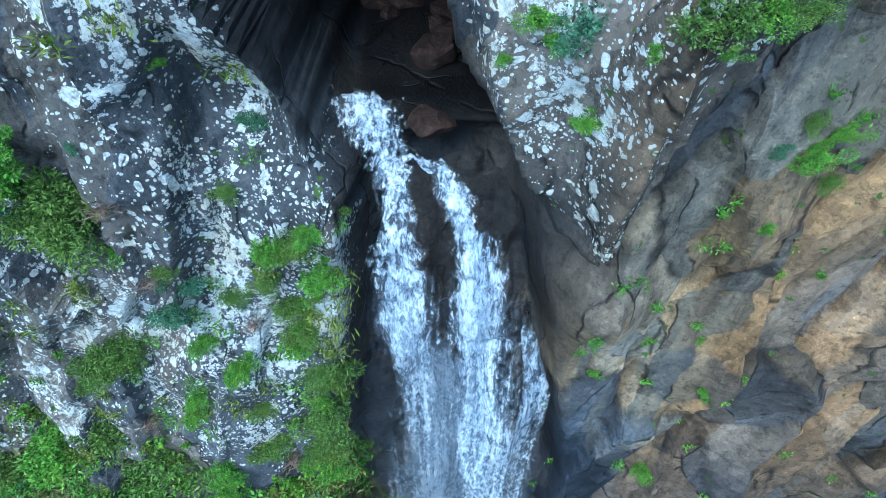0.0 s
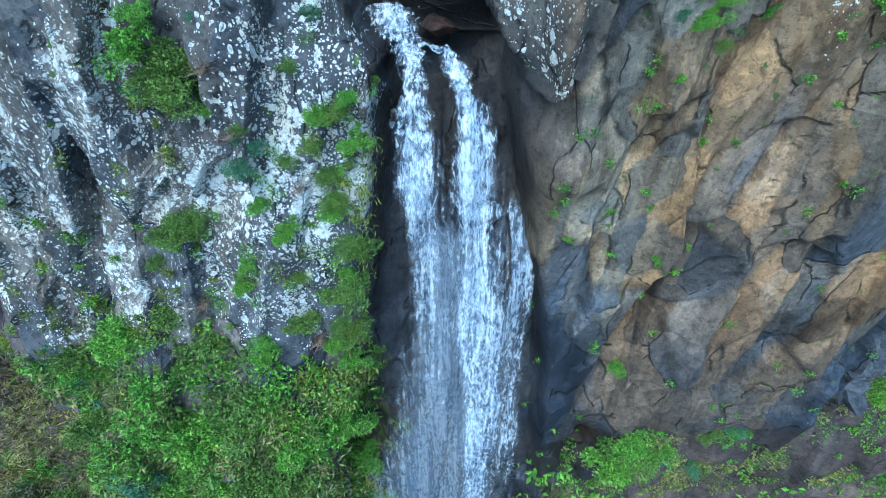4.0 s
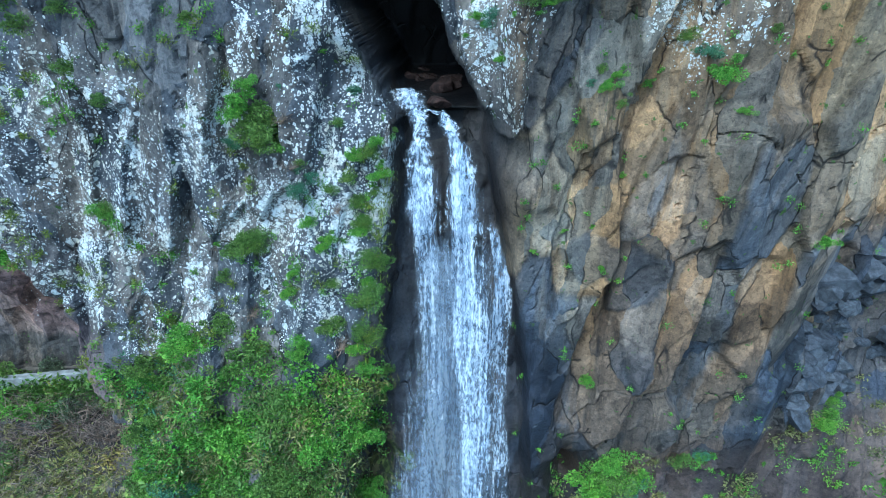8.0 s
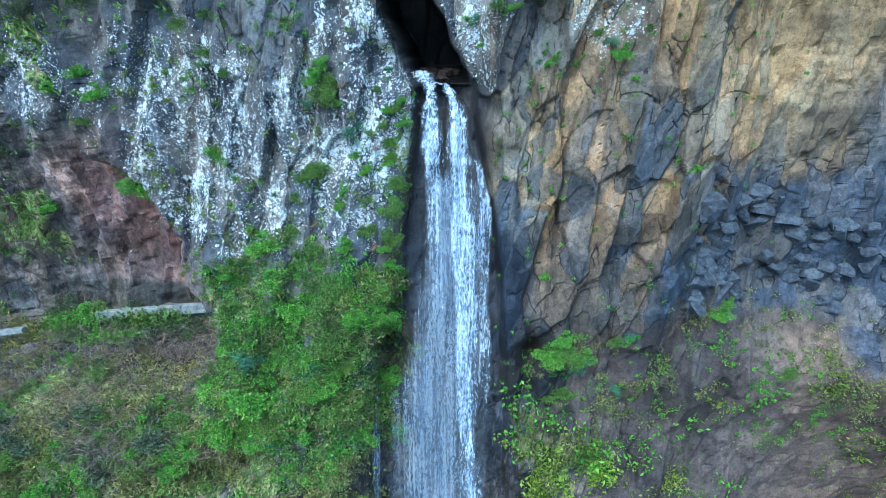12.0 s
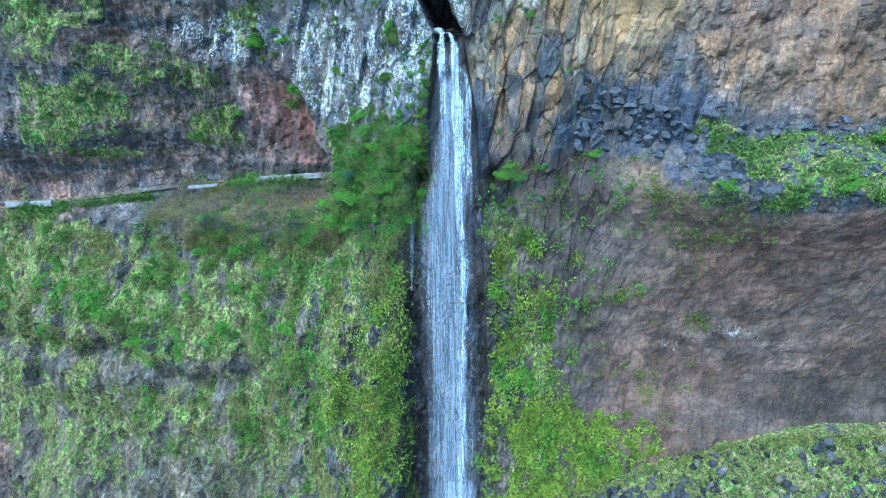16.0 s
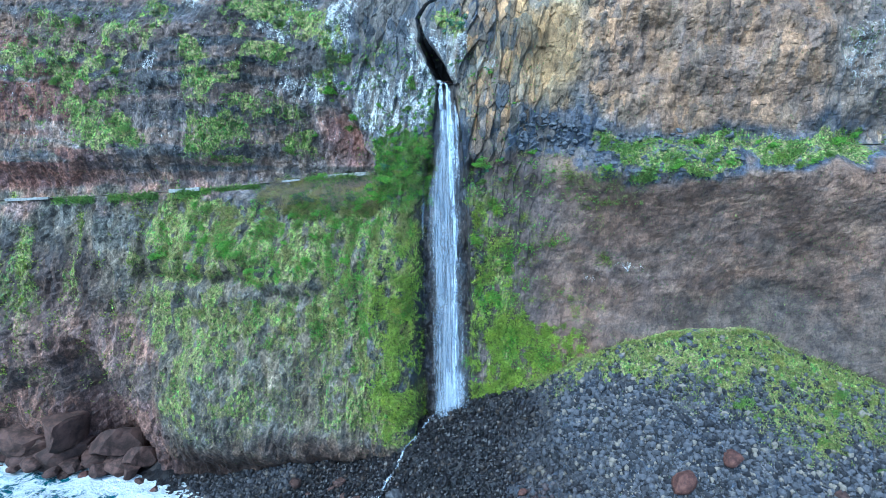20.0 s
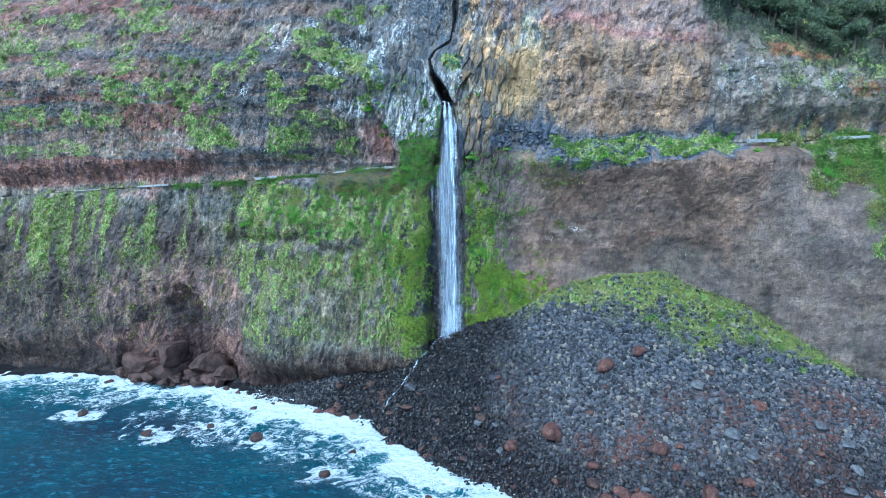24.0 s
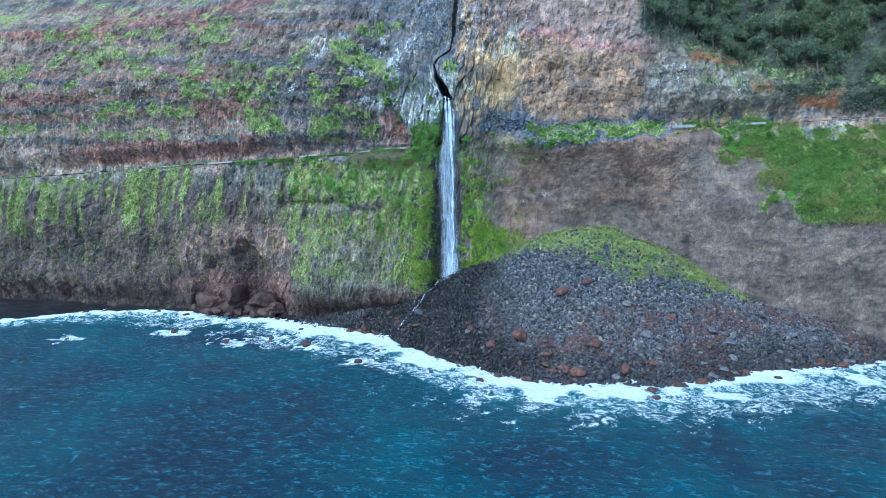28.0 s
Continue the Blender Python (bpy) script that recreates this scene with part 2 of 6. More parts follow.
def mesh_object(name, verts, faces, mat, parent=None, label="", smooth=False):
    """verts n x 3, faces m x 3 or m x 4, as one mesh object."""
    verts, faces = np.asarray(verts, np.float32), np.asarray(faces, np.int32)
    me = bpy.data.meshes.new(name)
    k = faces.shape[1]
    me.vertices.add(len(verts))
    me.vertices.foreach_set("co", verts.ravel())
    me.loops.add(faces.size)
    me.loops.foreach_set("vertex_index", faces.ravel())
    me.polygons.add(len(faces))
    me.polygons.foreach_set("loop_start", np.arange(0, faces.size, k, dtype=np.int32))
    me.polygons.foreach_set("use_smooth", np.full(len(faces), smooth))
    me.update(calc_edges=True)
    if mat:
        me.materials.append(mat)
    ob = new(name, me)
    if parent:
        ob.parent = parent
    if label:
        ob["label"] = label
    return ob


def part(name, bm, material, parent, label=""):
    me = bpy.data.meshes.new(name)
    bm.to_mesh(me)
    bm.free()
    me.materials.append(material)
    ob = new(name, me)
    ob.parent = parent
    if label:
        ob["label"] = label
    return ob


def grid_faces(nu, nv):
    i = np.arange(nu * nv).reshape(nv, nu)
    return np.stack([i[:-1, :-1], i[:-1, 1:], i[1:, 1:], i[1:, :-1]], -1).reshape(-1, 4)


def attribute(ob, name, values):
    """A number per vertex, or a colour per vertex."""
    values = np.asarray(values, np.float32)
    if values.ndim == 1:
        at = ob.data.attributes.new(name, "FLOAT", "POINT")
        at.data.foreach_set("value", values)
    else:
        at = ob.data.attributes.new(name, "FLOAT_COLOR", "POINT")
        at.data.foreach_set("color", np.c_[values, np.ones(len(values))].astype(np.float32).ravel())


def steps(*spans):
    """Coordinates from (start, end, step) spans set end to end."""
    out = [np.linspace(a, b, max(int(round(abs(b - a) / s)), 1), endpoint=False) for a, b, s in spans]
    return np.concatenate(out + [[spans[-1][1]]])


# ---- materials ----


def material(name):
    m = bpy.data.materials.new(name)
    m.use_nodes = True
    return m, m.node_tree.nodes, m.node_tree.links, m.node_tree.nodes["Principled BSDF"]


class Tree:
    """Short hands for wiring a node material."""

    def __init__(self, name):
        self.m, self.n, self.l, self.p = material(name)

    def link(self, a, b):
        self.l.new(a, b)

    def coords(self):
        return self.n.new("ShaderNodeTexCoord").outputs["Object"]

    def mapped(self, vec, scale):
        mp = self.n.new("ShaderNodeMapping")
        mp.inputs["Scale"].default_value = scale
        self.link(vec, mp.inputs[0])
        return mp.outputs[0]

    def noise(self, vec, scale, detail=4, rough=0.6, distortion=0.0):
        t = self.n.new("ShaderNodeTexNoise")
        t.inputs["Scale"].default_value, t.inputs["Detail"].default_value = scale, detail
        t.inputs["Roughness"].default_value, t.inputs["Distortion"].default_value = rough, distortion
        self.link(vec, t.inputs["Vector"])
        return t.outputs[0]

    def voronoi(self, vec, scale, feature="F1", out="Distance"):
        t = self.n.new("ShaderNodeTexVoronoi")
        t.feature = feature
        t.inputs["Scale"].default_value = scale
        self.link(vec, t.inputs["Vector"])
        return t.outputs[out]

    def attr(self, name, out="Fac"):
        t = self.n.new("ShaderNodeAttribute")
        t.attribute_name = name
        return t.outputs[out]

    def math(self, op, a, b=None, c=None, clamp=False):
        t = self.n.new("ShaderNodeMath")
        t.operation, t.use_clamp = op, clamp
        for k, v in enumerate((a, b, c)):
            if v is None:
                continue
            if isinstance(v, (int, float)):
                t.inputs[k].default_value = v
            else:
                self.link(v, t.inputs[k])
        return t.outputs[0]

    def ramp(self, v, lo, hi, a=0.0, b=1.0):
        t = self.n.new("ShaderNodeMapRange")
        t.interpolation_type = "SMOOTHSTEP"
        for k, w in enumerate((lo, hi, a, b)):
            t.inputs[k + 1].default_value = w
        self.link(v, t.inputs[0])
        return t.outputs[0]

    def mix(self, fac, a, b, blend="MIX"):
        t = self.n.new("ShaderNodeMix")
        t.data_type, t.blend_type = "RGBA", blend
        for sock, v in ((t.inputs[0], fac), (t.inputs[6], a), (t.inputs[7], b)):
            if isinstance(v, (int, float)):
                sock.default_value = v
            elif isinstance(v, tuple):
                sock.default_value = (*v, 1)
            else:
                self.link(v, sock)
        return t.outputs[2]

    def bump(self, height, strength, distance):
        t = self.n.new("ShaderNodeBump")
        t.inputs["Strength"].default_value, t.inputs["Distance"].default_value = strength, distance
        self.link(height, t.inputs["Height"])
        self.link(t.outputs[0], self.p.inputs["Normal"])

    def done(self, color=None, rough=0.85, metal=0.0, spec=0.3):
        if color is not None:
            if isinstance(color, tuple):
                self.p.inputs["Base Color"].default_value = (*color, 1)
            else:
                self.link(color, self.p.inputs["Base Color"])
        if isinstance(rough, (int, float)):
            self.p.inputs["Roughness"].default_value = rough
        else:
            self.link(rough, self.p.inputs["Roughness"])
        self.p.inputs["Metallic"].default_value = metal
        self.p.inputs["Specular IOR Level"].default_value = spec
        return self.m


def rock_material():
    """Weathered volcanic rock; its kinds come from the surface's own tint, lichen, moss, rust and wetness."""
    t = Tree("volcanic_rock")
    co = t.coords()
    tint = t.attr("tint", "Color")
    lich, moss, wet, rust, soft = t.attr("lichen"), t.attr("moss"), t.attr("wet"), t.attr("rust"), t.attr("soft")
    mid = t.noise(co, 1.7, 8, 0.72, 0.3)
    fine = t.noise(co, 9.0, 6, 0.78)
    streak = t.noise(t.mapped(co, (1.3, 1.3, 0.10)), 1.0, 8, 0.74, 0.3)
    # the rock breaks into leaning facets of three sizes, each of its own tone, with open joints
    tilt = t.n.new("ShaderNodeMapping")
    tilt.inputs["Rotation"].default_value = (0, radians(-6), 0)
    t.link(co, tilt.inputs[0])
    shift = t.n.new("ShaderNodeTexNoise")
    shift.inputs["Scale"].default_value, shift.inputs["Detail"].default_value = 0.9, 5
    t.link(co, shift.inputs["Vector"])
    bend = t.n.new("ShaderNodeVectorMath")
    bend.operation = "MULTIPLY_ADD"
    t.link(shift.outputs["Color"], bend.inputs[0])
    bend.inputs[1].default_value = (0.7, 0.7, 0.7)
    t.link(tilt.outputs[0], bend.inputs[2])
    col, joint = tint, 0.0
    warm, cold = t.mix(1.0, tint, (1.30, 1.12, 0.88), "MULTIPLY"), t.mix(1.0, tint, (0.60, 0.70, 0.86), "MULTIPLY")
    for k, (sx, sz, dark, light) in enumerate(((0.30, 0.11, 0.66, 1.34), (0.85, 0.36, 0.70, 1.30), (3.1, 1.7, 0.80, 1.20))):
        vec = t.mapped(bend.outputs[0], (sx, sx, sz))
        hue = t.n.new("ShaderNodeSeparateColor")
        t.link(t.voronoi(vec, 1.0, "F1", "Color"), hue.inputs[0])
        if k < 2:
            sort = t.math("MULTIPLY", t.ramp(t.math("ADD", hue.outputs[1], t.math("MULTIPLY", t.math("SUBTRACT", streak, 0.5), 1.4)), 0.45, 0.75), t.math("ADD", 0.2, rust))
            col = t.mix(sort, col, warm)
            col = t.mix(t.ramp(hue.outputs[1], 0.36, 0.31, 0.0, 0.85), col, cold)
            edge = t.voronoi(vec, 1.0, "DISTANCE_TO_EDGE")
            crack = t.math("MULTIPLY", t.ramp(edge, 0.0, (0.016, 0.026)[k], 1.0, 0.0), t.ramp(t.noise(co, 0.5 + 0.5 * k, 3), 0.50, 0.58))
            joint = t.math("MAXIMUM", joint, crack)
        tone = t.math("MULTIPLY_ADD", hue.outputs[0], light - dark, dark)
        grey = t.n.new("ShaderNodeCombineColor")
        for s in grey.inputs:
            t.link(tone, s)
        col = t.mix(1.0, col, grey.outputs[0], "MULTIPLY")
    col = t.mix(t.ramp(mid, 0.46, 0.36, 0.0, 0.55), col, t.mix(1.0, col, (0.42, 0.42, 0.45), "MULTIPLY"))
    col = t.mix(t.ramp(mid, 0.56, 0.70, 0.0, 0.5), col, t.mix(1.0, col, (1.45, 1.34, 1.2), "MULTIPLY"))
    col = t.mix(t.ramp(streak, 0.54, 0.60, 0.0, 0.5), col, t.mix(1.0, col, (0.40, 0.41, 0.46), "MULTIPLY"))
    col = t.mix(t.ramp(streak, 0.45, 0.39, 0.0, 0.35), col, t.mix(1.0, col, (1.5, 1.36, 1.18), "MULTIPLY"))
    # bedded tuff: thin layers, short runs of damp, pits
    beds = t.noise(t.mapped(co, (0.12, 0.12, 0.42)), 1.0, 7, 0.66, 0.5)
    runs = t.noise(t.mapped(co, (1.5, 1.5, 0.42)), 1.0, 7, 0.75, 0.35)
    tuff = t.mix(t.ramp(beds, 0.40, 0.60), t.mix(1.0, tint, (0.78, 0.77, 0.78), "MULTIPLY"), t.mix(1.0, tint, (1.22, 1.18, 1.12), "MULTIPLY"))
    tuff = t.mix(t.ramp(runs, 0.50, 0.60, 0.0, 0.6), tuff, t.mix(1.0, tuff, (0.52, 0.52, 0.55), "MULTIPLY"))
    tuff = t.mix(t.ramp(runs, 0.44, 0.36, 0.0, 0.5), tuff, t.mix(1.0, tuff, (1.5, 1.42, 1.34), "MULTIPLY"))
    tuff = t.mix(t.ramp(mid, 0.48, 0.40, 0.0, 0.6), tuff, t.mix(1.0, tuff, (0.55, 0.53, 0.53), "MULTIPLY"))
    broad = t.noise(co, 0.11, 5, 0.6, 0.5)
    tuff = t.mix(t.ramp(broad, 0.50, 0.38, 0.0, 0.7), tuff, t.mix(1.0, tuff, (0.62, 0.60, 0.60), "MULTIPLY"))
    tuff = t.mix(t.ramp(broad, 0.53, 0.66, 0.0, 0.7), tuff, t.mix(1.0, tuff, (1.30, 1.22, 1.14), "MULTIPLY"))
    col = t.mix(soft, col, tuff)
    col = t.mix(t.ramp(fine, 0.52, 0.66, 0.0, 0.7), col, t.mix(1.0, col, (1.6, 1.54, 1.45), "MULTIPLY"))
    col = t.mix(t.ramp(fine, 0.46, 0.36, 0.0, 0.7), col, t.mix(1.0, col, (0.42, 0.42, 0.42), "MULTIPLY"))
    speck = t.noise(co, 3.2, 4, 0.85, 0.2)
    col = t.mix(t.ramp(speck, 0.42, 0.46, 0.5, 0.0), col, t.mix(1.0, col, (0.40, 0.40, 0.42), "MULTIPLY"))
    col = t.mix(t.ramp(speck, 0.58, 0.63, 0.0, 0.5), col, t.mix(1.0, col, (1.6, 1.5, 1.36), "MULTIPLY"))
    grit = t.math("MULTIPLY", t.attr("grit"), t.math("MULTIPLY_ADD", soft, -0.6, 1.0))
    for size, dark, light in ((1.1, 0.72, 1.26), (2.4, 0.55, 1.42), (5.2, 0.58, 1.40)):
        bit = t.n.new("ShaderNodeSeparateColor")
        t.link(t.voronoi(t.mapped(bend.outputs[0], (size, size, size * 0.62)), 1.0, "F1", "Color"), bit.inputs[0])
        tone = t.math("MULTIPLY_ADD", bit.outputs[0], light - dark, dark)
        grey = t.n.new("ShaderNodeCombineColor")
        for s in grey.inputs:
            t.link(tone, s)
        col = t.mix(grit, col, t.mix(1.0, col, grey.outputs[0], "MULTIPLY"))
    joint = t.math("MULTIPLY", joint, t.ramp(soft, 0.6, 0.1))
    col = t.mix(t.math("MULTIPLY", joint, 0.8), col, (0.014, 0.013, 0.013))
    # crusts of pale lichen: round spots of three sizes that merge where they crowd
    crowd = t.math("ADD", t.math("MULTIPLY", t.math("SUBTRACT", t.noise(t.mapped(bend.outputs[0], (1, 1, 0.36)), 0.8, 6, 0.70, 0.4), 0.5), 2.6), t.math("MULTIPLY", lich, 0.92))
    ragged = t.noise(co, 7.0, 5, 0.75)
    crust = t.ramp(t.math("ADD", crowd, t.math("MULTIPLY", t.math("SUBTRACT", ragged, 0.5), 2.0)), 1.16, 1.26)
    for size, need in ((3.2, 1.02), (6.5, 0.86), (15.0, 0.82)):
        v = t.n.new("ShaderNodeTexVoronoi")
        v.inputs["Scale"].default_value = size
        t.link(bend.outputs[0], v.inputs["Vector"])
        pick = t.n.new("ShaderNodeSeparateColor")
        t.link(v.outputs["Color"], pick.inputs[0])
        girth = t.math("MULTIPLY_ADD", pick.outputs[0], 0.30, 0.17)
        off = t.math("ADD", t.math("SUBTRACT", v.outputs["Distance"], girth), t.math("MULTIPLY", t.math("SUBTRACT", ragged, 0.5), 0.5))
        there = t.math("LESS_THAN", t.math("ADD", t.math("MULTIPLY", pick.outputs[1], 0.75), need - 0.3), crowd)
        crust = t.math("MAXIMUM", crust, t.math("MULTIPLY", t.ramp(off, 0.03, -0.05), there))
    crust = t.math("MULTIPLY", crust, t.ramp(lich, 0.05, 0.25))
    pale = t.mix(t.ramp(t.noise(co, 0.7, 4, 0.7), 0.45, 0.62), (0.76, 0.78, 0.78), (0.66, 0.62, 0.52))
    col = t.mix(crust, col, t.mix(t.ramp(fine, 0.36, 0.56), (0.34, 0.35, 0.32), pale))
    # moss and low herbs
    tuft = t.n.new("ShaderNodeSeparateColor")
    t.link(t.voronoi(t.mapped(bend.outputs[0], (1, 1, 0.7)), 2.6, "F1", "Color"), tuft.inputs[0])
    blade = t.n.new("ShaderNodeSeparateColor")
    t.link(t.voronoi(t.mapped(bend.outputs[0], (1, 1, 0.6)), 8.0, "F1", "Color"), blade.inputs[0])
    lush = t.math("ADD", t.math("MULTIPLY", tuft.outputs[0], 0.45), t.noise(co, 0.5, 5, 0.7))
    green = t.mix(t.ramp(lush, 0.64, 0.86), t.mix(t.ramp(tuft.outputs[1], 0.45, 0.8), (0.225, 0.215, 0.085), (0.185, 0.15, 0.09)), (0.20, 0.26, 0.06))
    green = t.mix(t.ramp(lush, 0.90, 1.0), green, (0.13, 0.27, 0.055))
    green = t.mix(t.ramp(blade.outputs[0], 0.45, 0.1, 0.0, 0.9), green, t.mix(1.0, green, (0.36, 0.40, 0.40), "MULTIPLY"))
    green = t.mix(t.ramp(blade.outputs[0], 0.55, 0.95, 0.0, 0.9), green, t.mix(1.0, green, (1.5, 1.42, 1.3), "MULTIPLY"))
    pile = t.math("ADD", t.noise(t.mapped(co, (1, 1, 0.35)), 1.3, 9, 0.84, 0.2), t.math("MULTIPLY", t.math("SUBTRACT", moss, 0.5), 0.5))
    mossy = t.math("MULTIPLY", t.ramp(pile, 0.50, 0.54), t.ramp(moss, 0.02, 0.2))
    plump = t.n.new("ShaderNodeCombineColor")
    for s in plump.inputs:
        t.link(t.math("MULTIPLY_ADD", tuft.outputs[2], 0.9, 0.55), s)
    green = t.mix(1.0, green, plump.outputs[0], "MULTIPLY")
    # shade between the clumps is painted into the green by noise
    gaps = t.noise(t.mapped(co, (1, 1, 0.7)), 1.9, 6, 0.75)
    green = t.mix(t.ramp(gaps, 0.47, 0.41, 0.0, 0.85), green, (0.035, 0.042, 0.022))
    green = t.mix(t.ramp(gaps, 0.56, 0.66, 0.0, 0.6), green, t.mix(1.0, green, (1.5, 1.45, 1.2), "MULTIPLY"))
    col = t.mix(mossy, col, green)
    fleck = t.ramp(t.math("ADD", t.noise(co, 3.0, 3, 0.6), t.math("MULTIPLY", moss, 0.1)), 0.66, 0.70)
    col = t.mix(t.math("MULTIPLY", fleck, t.ramp(wet, 0.5, 0.1)), col, (0.08, 0.13, 0.03))
    col = t.mix(wet, col, t.mix(1.0, col, (0.38, 0.36, 0.38), "MULTIPLY"))
    t.bump(t.math("SUBTRACT", t.math("ADD", mid, t.math("MULTIPLY", fine, 0.22)), t.math("MULTIPLY", joint, 0.5)), 0.8, 0.12)
    return t.done(col, t.math("SUBTRACT", 0.9, t.math("MULTIPLY", wet, 0.45)), spec=0.3)


def stone_material():
    t = Tree("loose_stone")
    co = t.coords()
    info = t.n.new("ShaderNodeObjectInfo").outputs["Random"]
    isl = t.n.new("ShaderNodeNewGeometry").outputs["Random Per Island"]
    r = t.math("FRACT", t.math("ADD", info, isl))
    a = t.mix(t.ramp(r, 0.0, 0.75), (0.016, 0.016, 0.019), (0.105, 0.104, 0.113))
    a = t.mix(t.ramp(r, 0.86, 0.94), a, (0.22, 0.19, 0.15))
    red = t.attr("red")
    a = t.mix(t.math("MULTIPLY", red, t.ramp(t.math("FRACT", t.math("MULTIPLY", r, 7.3)), 0.3, 0.6)), a, (0.095, 0.046, 0.036))
    n = t.noise(co, 3.0, 5, 0.7)
    a = t.mix(t.ramp(n, 0.35, 0.7, 0.0, 0.6), a, t.mix(1.0, a, (0.5, 0.5, 0.52), "MULTIPLY"))
    wet = t.attr("wet")
    a = t.mix(wet, a, t.mix(1.0, a, (0.17, 0.15, 0.15), "MULTIPLY"))
    t.bump(n, 0.5, 0.08)
    return t.done(a, t.math("SUBTRACT", 0.85, t.math("MULTIPLY", wet, 0.45)), spec=0.35)


def leaf_material(name, dark, light, pale, gloss=0.55):
    t = Tree(name)
    isl = t.n.new("ShaderNodeNewGeometry").outputs["Random Per Island"]
    co = t.coords()
    info = t.n.new("ShaderNodeObjectInfo").outputs["Random"]
    c = t.mix(t.ramp(t.noise(co, 1.3, 4, 0.7), 0.32, 0.62), dark, light)
    c = t.mix(t.ramp(isl, 0.3, 1.0, 0.0, 0.7), c, pale)
    patch = t.noise(co, 0.42, 4, 0.7, 0.4)
    c = t.mix(t.ramp(patch, 0.48, 0.36, 0.0, 0.8), c, t.mix(1.0, c, (0.42, 0.46, 0.48), "MULTIPLY"))
    c = t.mix(t.ramp(patch, 0.54, 0.66, 0.0, 0.8), c, t.mix(1.0, c, (1.45, 1.25, 0.95), "MULTIPLY"))
    c = t.mix(t.ramp(t.math("FRACT", t.math("MULTIPLY", isl, 7.31)), 0.68, 0.78, 0.0, 0.7), c, t.mix(1.0, c, (0.28, 0.30, 0.30), "MULTIPLY"))
    c = t.mix(t.math("MULTIPLY", info, 0.35), c, t.mix(1.0, c, (1.25, 1.0, 0.7), "MULTIPLY"))
    m = t.done(c, gloss, spec=0.3)
    t.p.inputs["Subsurface Weight"].default_value = 0.0
    return m


def plain_rough(name, a, b, scale=3.0, rough=0.85):
    t = Tree(name)
    n = t.noise(t.coords(), scale, 6, 0.7)
    c = t.mix(t.ramp(n, 0.3, 0.7), a, b)
    t.bump(n, 0.5, 0.05)
    return t.done(c, rough)


def sea_material():
    t = Tree("sea_water")
    co = t.coords()
    foam, shallow = t.attr("foam"), t.attr("shallow")
    deep = t.mix(t.ramp(t.noise(co, 0.02, 5, 0.6), 0.38, 0.66), (0.002, 0.024, 0.052), (0.005, 0.074, 0.105))
    col = t.mix(shallow, deep, (0.008, 0.12, 0.145))
    lace = t.math("ADD", t.noise(co, 0.28, 8, 0.74, 1.8), t.math("MULTIPLY", t.math("SUBTRACT", t.noise(co, 1.6, 6, 0.75, 1.0), 0.5), 0.6))
    white = t.ramp(t.math("ADD", lace, t.math("MULTIPLY", foam, 0.84)), 0.91, 1.10)
    caps = t.ramp(t.math("ADD", t.noise(t.mapped(co, (0.25, 0.55, 1)), 1.0, 7, 0.75, 0.6), t.math("MULTIPLY", t.math("SUBTRACT", t.noise(co, 0.03, 2), 0.5), 0.35)), 0.79, 0.83, 0.0, 0.4)
    white = t.math("MAXIMUM", white, caps)
    col = t.mix(white, col, (0.82, 0.86, 0.88))
    waves = t.math("ADD", t.noise(t.mapped(co, (0.42, 0.75, 1)), 1.0, 8, 0.70, 0.5), t.math("MULTIPLY", t.noise(t.mapped(co, (1.0, 1.6, 1)), 1.0, 5, 0.65), 0.3))
    waves = t.math("ADD", waves, t.math("MULTIPLY", t.noise(t.mapped(co, (1.3, 3.0, 1)), 1.0, 4, 0.75, 0.3), 0.34))
    # glints on the ripples, painted as lighter teal on the crests
    col = t.mix(t.ramp(waves, 0.83, 1.0, 0.0, 0.5), col, (0.10, 0.27, 0.33))
    t.bump(waves, 1.0, 1.9)
    return t.done(col, t.ramp(white, 0, 1, 0.12, 0.8), spec=0.5)


def fall_material(name, density, stretch, top=0.95):
    """Falling water: white strands and drops with clear gaps."""
    t = Tree(name)
    co = t.coords()
    edge = t.attr("edge")
    a = t.noise(t.mapped(co, (3.6, 2.0, stretch)), 1.0, 7, 0.70, 0.8)
    b = t.noise(t.mapped(co, (0.9, 0.9, stretch * 0.6)), 1.0, 3, 0.55, 0.2)
    grain = t.noise(t.mapped(co, (9.5, 8.0, 3.2)), 1.0, 5, 0.80, 0.4)
    body = t.math("ADD", t.math("ADD", t.math("MULTIPLY", a, 0.8), t.math("MULTIPLY", b, 0.6)), t.math("MULTIPLY", t.math("SUBTRACT", grain, 0.5), 1.3))
    alpha = t.ramp(t.math("ADD", body, t.math("MULTIPLY", edge, 0.60)), 1.27 - density, 1.74 - density)
    alpha = t.math("MULTIPLY", alpha, t.ramp(edge, 0.0, 0.35))
    t.link(t.math("MULTIPLY", alpha, top), t.p.inputs["Alpha"])
    white = t.ramp(t.math("ADD", t.math("MULTIPLY", a, 0.5), t.math("MULTIPLY", grain, 0.5)), 0.43, 0.66)
    return t.done(t.mix(white, (0.40, 0.50, 0.66), (0.92, 0.95, 0.98)), 0.5, spec=0.3)


